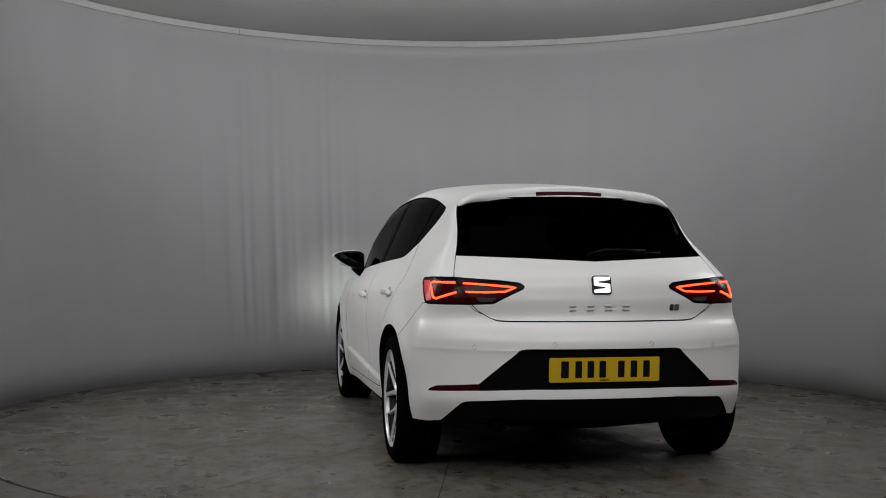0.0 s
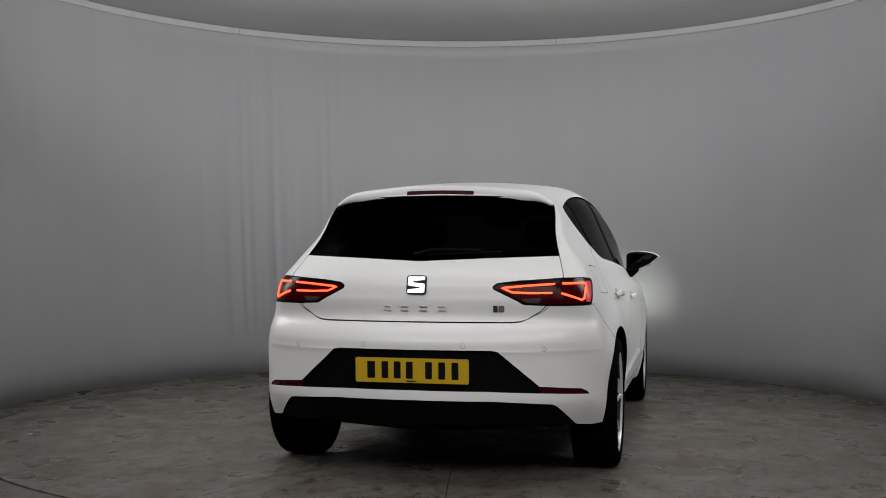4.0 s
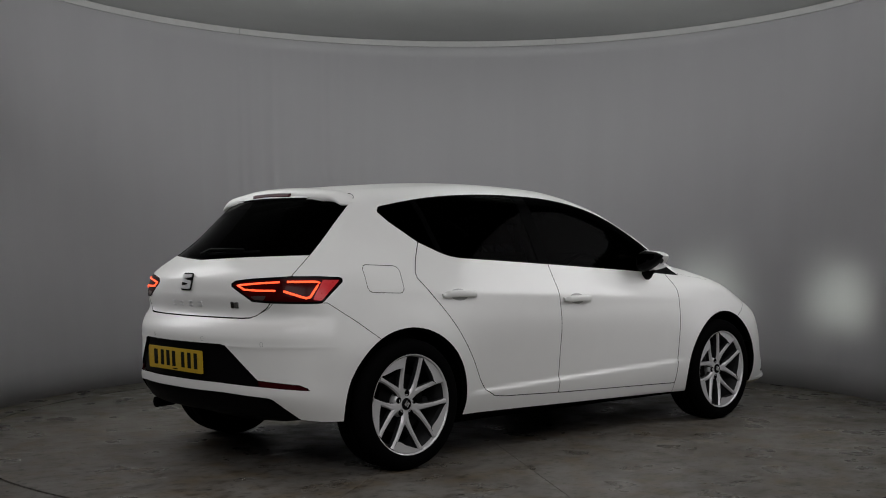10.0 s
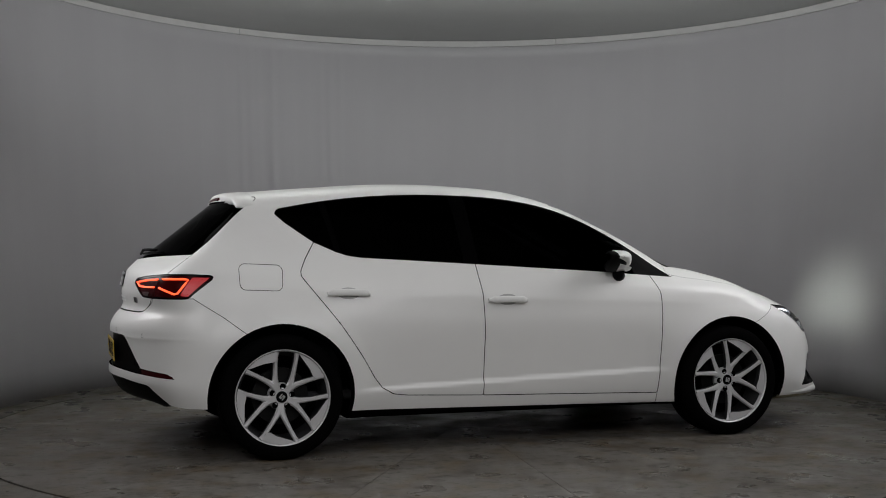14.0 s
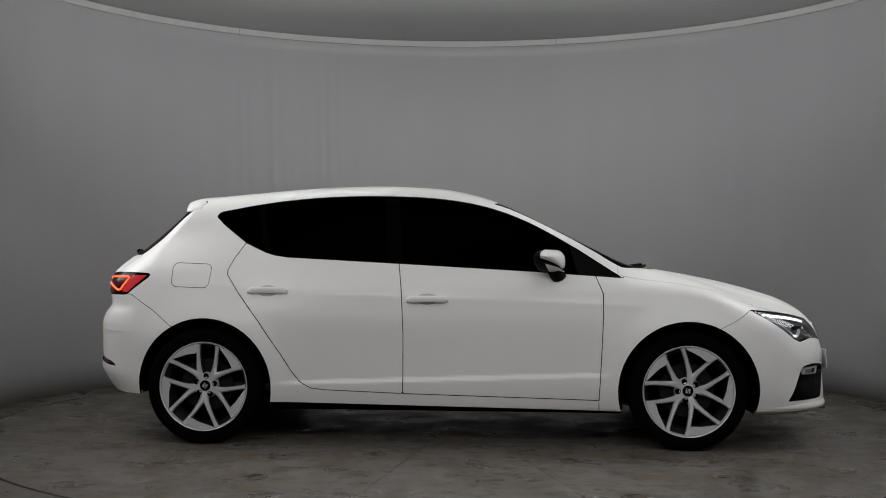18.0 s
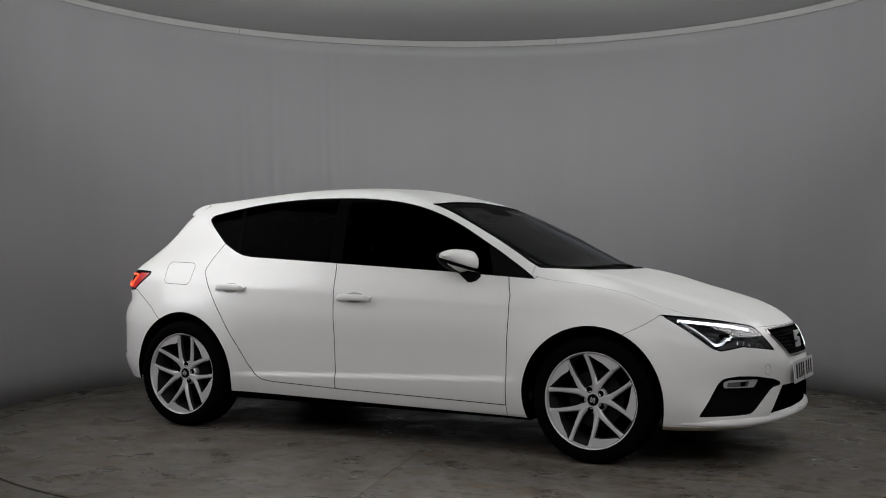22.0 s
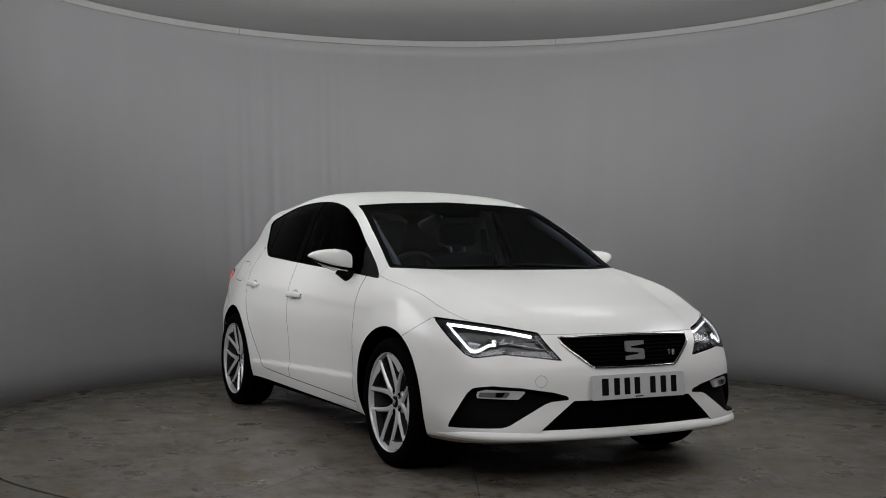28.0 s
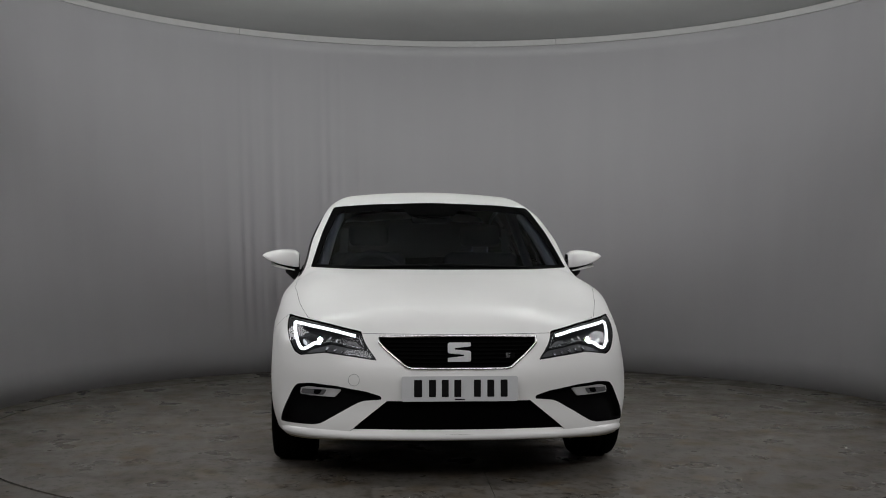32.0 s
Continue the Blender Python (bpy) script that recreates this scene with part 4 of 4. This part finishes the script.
grille_ob = bpy.data.objects["grille"]
grille_bars(grille_ob, GRILLE, [0.545 + 0.018 * k for k in range(7)], 0.004, 0.014)
grille_bars(bpy.data.objects["lower_grille"], LOWER_GRILLE, [0.255 + 0.022 * k for k in range(6)], 0.004, 0.028)
edge = [(0.0, 0.676), (0.05, 0.6755), (0.2, 0.674), (0.394, 0.670), (0.37, 0.643), (0.185, 0.541), (0.16, 0.534), (0.02, 0.533), (-0.02, 0.533)]
pts = [p for p in on_front(strung(edge[1:-1], 0.03), 0.001) if p[1] > 0.001]
line = pts + [(x, -y, z) for x, y, z in reversed(pts)]
mesh_object("grille_surround", *tube(line, 0.0065, 8, True), CHROME, grille_ob, "chrome grille surround", smooth=True)


def slab(name, w, h, t, mat, parent, m, label="", round_by=0.0):
    bm = bmesh.new()
    box(bm, -w / 2, w / 2, -h / 2, h / 2, 0, t)
    if round_by:
        upright = [e for e in bm.edges if abs(e.verts[0].co.z - e.verts[1].co.z) > t / 2]
        bmesh.ops.bevel(bm, geom=upright, offset=round_by, segments=4, profile=0.5, affect="EDGES")
    o = part(name, bm, mat, parent, label)
    o.matrix_basis = m
    return o


def number_plate(m, mat, label):
    plate = slab("number_plate", 0.52, 0.111, 0.004, mat, car, m, label, 0.008)
    for k, x in enumerate((-0.182, -0.118, -0.061, -0.005, 0.083, 0.143, 0.203)):
        slab("print_bar", 0.031 if k else 0.036, 0.076, 0.0012, INK, plate, pose(x - 0.005, 0.002, 0.004), "plain dark bar", 0.003)
    for x in (-0.232, 0.236):
        slab("screw_cap", 0.011, 0.011, 0.003, mat, plate, pose(x, 0, 0.004), "", 0.004)
    slab("print_bar", 0.045, 0.005, 0.0012, INK, plate, pose(0.0, -0.047, 0.004))
    return plate


UP = Matrix(((0, 0, 1, 0), (1, 0, 0, 0), (0, 1, 0, 0), (0, 0, 0, 1)))
BACK = Matrix(((0, 0, -1, 0), (-1, 0, 0, 0), (0, 1, 0, 0), (0, 0, 0, 1)))
number_plate(Matrix.Translation((2.186, 0, 0.447)) @ UP @ pose(0, 0, 0, -4), PLATE_WHITE, "white front number plate with dark bars")
number_plate(Matrix.Translation((-2.106, 0, 0.527)) @ BACK @ pose(0, 0, 0, 3), PLATE_YELLOW, "yellow rear number plate with dark bars")
mark = slab("front_badge", 0.108, 0.090, 0.006, GLOSS_BLACK, grille_ob, Matrix.Translation((2.145, 0, 0.606)) @ UP @ pose(0, 0, 0, -9), "square black badge plate", 0.012)
emblem(mark, pose(0, 0, 0.006), 0.104, 0.008, 0.86)
for k, (x, w) in enumerate(((-0.013, 0.010), (0.010, 0.016))):
    slab("trim_badge", w + 0.006, 0.026, 0.004, SATIN if k == 0 else CHROME, grille_ob, Matrix.Translation((2.122, 0.235, 0.588)) @ UP @ pose(x, 0, 0, -9, 20, 0), "small silver badge", 0.003)


def gate_point(y, z, lift):
    p = root([(-1.0, y, z)], [(-1, 0, 0)], 0.05, 1.4)
    n = slope(p)
    q = p + n * lift
    return Vector(q[0]), Vector(n[0])


def on_gate(y, z, lift):
    q, n = gate_point(y, z, lift)
    up = Vector((0, 0, 1)) - n * n.z
    up.normalize()
    right = up.cross(n)
    return Matrix(((right.x, up.x, n.x, q.x), (right.y, up.y, n.y, q.y), (right.z, up.z, n.z, q.z), (0, 0, 0, 1)))


gate_ob = bpy.data.objects["tailgate"]
rear_badge = slab("rear_badge", 0.093, 0.088, 0.004, GLOSS_BLACK, gate_ob, on_gate(-0.006, 0.907, 0.0005), "dark badge under a chrome emblem", 0.014)
emblem(rear_badge, pose(0, 0, 0.004), 0.078, 0.006, 1.0)
for y, w in ((0.130, 0.032), (0.047, 0.034), (-0.038, 0.036), (-0.124, 0.034)):
    for dz in (-0.009, 0.009):
        slab("name_bar", w, 0.006, 0.004, EMBLEM, gate_ob, on_gate(y, 0.801 + dz, 0.0005), "plain chrome bar", 0.001)
for dy, w in ((0.012, 0.020), (-0.014, 0.026)):
    slab("trim_badge", w, 0.030, 0.004, DARK_CHROME if dy > 0 else SATIN, gate_ob, on_gate(-0.372 + dy, 0.802, 0.0005), "small silver badge", 0.004)

# ---- spoiler, wiper, brake light ----
def skin_top(x, y):
    return root(np.stack([x, y, np.full(len(x), 0.9)], 1), [(0, 0, 1)] * len(x), 0.0, 0.8)[:, 2]


rows_y = np.linspace(-0.552, 0.552, 93)
FORE = -1.415
edge_y = np.clip((0.552 - np.abs(rows_y)) / 0.014, 0, 1)
reach = np.sqrt(1 - (1 - edge_y) ** 2)
tip_x = -1.47 + (-0.075 + 0.12 * rows_y ** 2) * reach
z_fore, z_mid = skin_top(np.full(93, FORE), rows_y), skin_top(np.full(93, -1.455), rows_y)
fall = (z_mid - z_fore) / (FORE + 1.455)
verts, faces = [], []
for i, y in enumerate(rows_y):
    z = lambda x: z_fore[i] - max(FORE - x, 0) * min(abs(fall[i]), 0.16)
    full = min(1.0, (0.552 - abs(y)) / 0.16) ** 0.7
    t, deep = tip_x[i], 0.008 + 0.036 * full
    pts = [(FORE + 0.01, z_fore[i] - 0.02), (FORE, z_fore[i] - 0.001), (FORE - 0.004, z(FORE) + 0.0025), ((FORE + t) / 2, z((FORE + t) / 2) + 0.005), (t + 0.03, z(t + 0.03) + 0.004), (t + 0.006, z(t) - 0.001), (t, z(t) - 0.010), (t + 0.006, z(t) - deep), (t + 0.05, z(t) - deep - 0.016 * full), (FORE - 0.02, z_fore[i] - 0.02 - 0.055 * full)]
    for x, h in pts:
        verts.append((x, y, h))
k = len(pts)
for i in range(len(rows_y) - 1):
    for j in range(k):
        a, b = i * k + j, i * k + (j + 1) % k
        faces.append((a, b, b + k, a + k))
faces += [tuple(range(k))[::-1], tuple((len(rows_y) - 1) * k + j for j in range(k))]
spoiler = mesh_object("spoiler", verts, faces, PAINT, car, "white roof spoiler", smooth=True)
pts = []
for i, y in enumerate(rows_y):
    if abs(y) < 0.17:
        pts.append((tip_x[i] + 0.004, y, z_fore[i] - (FORE - tip_x[i]) * 0.16 - 0.024))
mesh_object("brake_light", *tube(pts, 0.014, 10), DARK_RED, spoiler, "dark red high brake light", smooth=True)
wiper = mesh_object("rear_wiper", *tube([gate_point(y, z, l)[0] for y, z, l in ((0.03, 1.035, 0.012), (-0.05, 1.046, 0.026), (-0.16, 1.050, 0.022), (-0.27, 1.053, 0.014))], 0.008, 8), BLACK, car, "black rear wiper", smooth=True)
mesh_object("wiper_blade", *tube([gate_point(y, z, 0.006)[0] for y, z in ((-0.02, 1.040), (-0.15, 1.046), (-0.30, 1.050), (-0.36, 1.052))], 0.006, 6), BLACK, wiper, smooth=True)

# ---- door mirrors and handles ----
def door_mirror(side):
    spans = ((0.785, 1.050, 0.952, 0.060), (0.81, 1.066, 0.946, 0.072), (0.85, 1.071, 0.952, 0.078), (0.90, 1.069, 0.970, 0.076), (0.945, 1.063, 0.993, 0.066), (0.975, 1.055, 1.016, 0.050), (0.990, 1.047, 1.028, 0.034), (1.000, 1.040, 1.034, 0.012))
    n = 20

    def shell(spans, x_shift, low, high, grow, behind, lean=0.0, slant=0.33):
        verts, faces = [], []
        for y, top, bottom, deep in spans:
            c, h = (top + bottom) / 2, (top - bottom) / 2 * grow
            for k in range(n):
                w = 2 * math.pi * k / n
                a, b = math.cos(w), math.sin(w)
                x = 0.585 + x_shift + deep * grow * math.copysign(abs(a) ** 0.6, a) * (1.0 if a > 0 else behind)
                z = c + h * math.copysign(abs(b) ** 0.75, b) * (1.0 if a > 0 or behind < 0.5 else 1.07)
                verts.append((x + (y - 0.8) * -0.25, side * y, min(max(z, low + (y - 0.8) * slant - lean * (x - 0.585)), high + (y - 0.8) * slant - lean * (x - 0.585))))
        for i in range(len(spans) - 1):
            for k in range(n):
                a, b = i * n + k, i * n + (k + 1) % n
                faces.append((a, b, b + n, a + n))
        faces += [tuple(range(n)), tuple((len(spans) - 1) * n + k for k in range(n))[::-1]]
        return verts, faces

    body_ob = mesh_object("door_mirror", *shell(tuple((0.785 + (y - 0.785) * 0.955, a, b, c) for y, a, b, c in spans), -0.012, 0.0, 3.0, 0.95, 0.78), BLACK, car, "black door mirror with white cap", smooth=True)
    mesh_object("mirror_cap", *shell(spans, 0.004, 0.990, 3.0, 1.03, 0.50, 0.28, 0.19), PAINT, body_ob, "white mirror cap", smooth=True)
    mesh_object("mirror_skirt", *shell(spans[1:5], 0.006, 0.0, 0.971, 0.99, 0.1, 0.28, 0.19), PAINT, body_ob, "white lower mirror shell", smooth=True)
    path = [(0.640, side * 0.765, 0.925), (0.615, side * 0.80, 0.928), (0.595, side * 0.84, 0.965)]
    v, f = tube(path, 0.034, 10)
    mesh_object("mirror_foot", v, f, BLACK, body_ob, "black mirror foot", smooth=True)
    bm = bmesh.new()
    for v0 in ((0.506, 0.815, 0.985), (0.500, 0.815, 1.052), (0.482, 0.955, 1.055), (0.488, 0.945, 1.025)):
        bm.verts.new((v0[0], side * v0[1], v0[2]))
    bm.faces.new(bm.verts)
    part("mirror_glass", bm, MIRROR, body_ob, "mirror glass coloured near black for its dark reflection")


for side in (1, -1):
    door_mirror(side)

for side in (1, -1):
    for x0, x1, z in ((-1.081, -0.855, 0.838), (-0.198, 0.028, 0.799)):
        xs = np.linspace(x0, x1, 19)
        verts, faces, n = [], [], 12
        rise = [0.0225 * min(1, math.sin(math.pi * i / 18) * 3.2) if 0 < i < 18 else 0.0 for i in range(19)]
        line = on_side([(x, z + 0.004 * math.sin(math.pi * i / 18)) for i, x in enumerate(xs)], np.array(rise)[:, None], side)
        for i, x in enumerate(xs):
            thick = 0.018 if 1 < i < 17 else 0.012
            c = Vector(line[i])
            for k in range(n):
                w = 2 * math.pi * k / n
                verts.append((c.x, c.y + 0.010 * math.cos(w), c.z + thick * math.copysign(abs(math.sin(w)) ** 0.7, math.sin(w))))
        for i in range(18):
            for k in range(n):
                a, b = i * n + k, i * n + (k + 1) % n
                faces.append((a, b, b + n, a + n))
        faces += [tuple(range(n)), tuple(18 * n + k for k in range(n))[::-1]]
        handle = mesh_object("door_handle", verts, faces, PAINT, car, "white door handle", smooth=True)
        # a flat grey patch paints in the shade of the handle's cup
        ring = on_side([((x0 + x1) / 2 + 0.062 * math.cos(w), z + 0.004 + 0.030 * math.sin(w)) for w in np.linspace(0, 2 * math.pi, 20, endpoint=False)], 0.0012, side)
        bm = bmesh.new()
        bm.faces.new([bm.verts.new(p) for p in ring])
        part("handle_cup", bm, CUP, handle, "flat grey patch painted as the handle cup's shade")

# sensors and tow cover
for s, z in ((0.185, 0.640), (0.64, 0.625)):
    for side in (1, -1):
        pts = on_rear([(s + 0.011 * math.cos(w), z + 0.011 * math.sin(w)) for w in np.linspace(0, 2 * math.pi, 16, endpoint=False)], 0.0003, side)
        mesh_object("parking_sensor", *tube(pts, 0.0009, 5, True), SENSOR if s > 0.3 else CUP, rear_bumper, "round parking sensor ring", smooth=True)
pts = on_rear([(0.50 + 0.026 * math.cos(w), 0.487 + 0.024 * math.sin(w)) for w in np.linspace(0, 2 * math.pi, 24, endpoint=False)], -0.0175, -1)
mesh_object("tow_cover", *tube(pts, 0.0012, 5, True), GLOSS_BLACK, rear_bumper, "round black tow eye cover joint", smooth=True)
pts = on_front([(0.469 + 0.034 * math.cos(w), 0.479 + 0.026 * math.sin(w)) for w in np.linspace(0, 2 * math.pi, 24, endpoint=False)], 0.0003, -1)
mesh_object("tow_cover", *tube(pts, 0.0009, 5, True), SENSOR, front_bumper, "round tow eye cover joint", smooth=True)

def lip_profile(p, swell):
    n = Vector((p.x - 1.2, p.y, 0)).normalized()
    return [p + n * a * swell + Vector((0, 0, b * (0.4 + 0.6 * swell))) for a, b in ((-0.012, 0.034), (0.002, 0.024), (0.009, 0.010), (0.010, 0.002), (0.007, -0.008), (-0.012, -0.014))]


lip = [Vector(p) for p in on_front(strung([(1.16, 0.228), (0.8, 0.230), (0.45, 0.226), (0.02, 0.226)], 0.03), 0.0) if p[1] > 0.001]
lip = lip + [Vector((p.x, -p.y, p.z)) for p in reversed(lip)]
verts, faces, n = [], [], len(lip)
for i, p in enumerate(lip):
    verts += [tuple(q) for q in lip_profile(p, min(1.0, 0.1 + min(i, n - 1 - i) / 8))]
for i in range(n - 1):
    faces += [(6 * i + k, 6 * i + k + 1, 6 * i + k + 7, 6 * i + k + 6) for k in range(5)]
mesh_object("front_lip", verts, faces, PAINT, front_bumper, "white front lip", smooth=True)

# front wipers and cowl
for y0, y1 in ((0.55, -0.05), (-0.08, -0.62)):
    pts = []
    for f in np.linspace(0, 1, 12):
        y = y0 + (y1 - y0) * f
        x = 1.165 - 0.33 * y * y - 0.02 * f
        z = float(hermite(TOP_X, TOP_Z, np.array([x]))[0]) - 0.12 * y * y + 0.012
        pts.append((x, y, z))
    arm = mesh_object("windscreen_wiper", *tube(pts, 0.008, 8), BLACK, car, "black windscreen wiper", smooth=True)

# exhaust
mesh_object("exhaust_pipe", *tube([(-1.86, 0.46, 0.262), (-1.965, 0.46, 0.258)], 0.028, 16), VOID, car, "dark exhaust tip", smooth=True)

# ---- what shows of the cabin ----
bm = bmesh.new()
box(bm, 0.62, 1.02, -0.68, 0.68, 0.70, 0.93, 0.04)
dash = part("dashboard", bm, CABIN, car, "dark dashboard", smooth=True)
wheel_pts = [(0.50 + 0.06 * math.sin(w), -0.36 + 0.185 * math.cos(w), 0.88 + 0.17 * math.sin(w)) for w in np.linspace(0, 2 * math.pi, 32, endpoint=False)]
mesh_object("steering_wheel", *tube(wheel_pts, 0.016, 8, True), CABIN, car, "dark steering wheel", smooth=True)
for y in (-0.37, 0.37):
    bm = bmesh.new()
    box(bm, -0.22, 0.28, y - 0.25, y + 0.25, 0.35, 0.52, 0.05)
    seat = part("front_seat", bm, CABIN, car, "dark cloth front seat", smooth=True)
    bm = bmesh.new()
    box(bm, -0.34, -0.20, y - 0.24, y + 0.24, 0.48, 1.06, 0.05)
    part("seat_back", bm, CABIN, seat, smooth=True)
    bm = bmesh.new()
    box(bm, -0.36, -0.26, y - 0.13, y + 0.13, 1.10, 1.25, 0.04)
    part("headrest", bm, CABIN, seat, smooth=True)
    for d in (-0.05, 0.05):
        mesh_object("headrest_post", *tube([(-0.30, y + d, 1.03), (-0.31, y + d, 1.13)], 0.006, 6), DARK_CHROME, seat, "chrome headrest post")
bm = bmesh.new()
box(bm, -1.25, -0.9, -0.6, 0.6, 0.40, 0.95, 0.06)
part("rear_seat", bm, CABIN, car, "dark rear bench", smooth=True)
bm = bmesh.new()
box(bm, 0.30, 0.34, -0.12, 0.12, 1.235, 1.295, 0.015)
inside_mirror = part("inside_mirror", bm, CABIN, car, "grey inside mirror", smooth=True)
bm = bmesh.new()
box(bm, 0.33, 0.38, -0.09, 0.09, 1.262, 1.300, 0.012)
part("sensor_cover", bm, BLACK, inside_mirror)
for side in (1, -1):
    v, f = tube([(-0.26, side * 0.56, 1.34), (-0.27, side * 0.63, 1.15), (-0.26, side * 0.70, 0.95), (-0.24, side * 0.74, 0.60)], 0.030, 8)
    mesh_object("middle_pillar_trim", v, f, LINING, car, "pale middle pillar trim", smooth=True)
    bm = bmesh.new()
    box(bm, -0.235, -0.230, -0.024, 0.024, 0.45, 1.22)
    belt = part("seat_belt", bm, CABIN, car, "dark seat belt")
    belt.matrix_basis = pose(0, side * 0.61, 0, side * 4, 0, 0)
bm = bmesh.new()
box(bm, -1.3, 0.95, -0.75, 0.75, 0.28, 0.33, 0.02)
part("cabin_floor", bm, CABIN, car, "dark cabin floor")

for side in (1, -1):
    line = [(1.02, 0.655, 0.975), (0.84, 0.633, 1.07), (0.62, 0.606, 1.18), (0.36, 0.560, 1.30)]
    mesh_object("pillar_trim", *tube([(x - 0.05, side * (y - 0.012), z - 0.02) for x, y, z in line], 0.024, 8), LINING, car, "pale windscreen pillar trim", smooth=True)


# ---- the turntable carries the car round, clockwise from above, slowing at the end ----
OFFSET = (-0.0457, -0.2180)
TURN = ((0, 101.58), (1, 95.76), (2, 89.91), (3, 84.12), (3.5, 81.20), (5.5, 69.63), (6.5, 63.83), (8, 55.08), (9.5, 46.40), (11, 37.60), (12.5, 28.80), (14, 20.28), (14.5, 17.39), (16.5, 5.75), (17.5, -0.13), (19, -9.16), (20.5, -18.07), (22, -26.96), (23.5, -35.78), (25, -44.68), (25.5, -47.57), (27.5, -59.16), (28.5, -64.96), (29.5, -70.84), (30.5, -76.68), (31, -79.60), (31.5, -82.32), (32, -84.40))


def motions():
    rows, disc = [], []
    for t, deg in TURN:
        c, s = math.cos(radians(deg)), math.sin(radians(deg))
        rows.append((t, pose(OFFSET[0] * c - OFFSET[1] * s, OFFSET[0] * s + OFFSET[1] * c, 0, 0, 0, deg)))
        disc.append((t, pose(0, 0, 0, 0, 0, deg)))
    walk(car, rows)
    walk(turntable, disc)


motions()
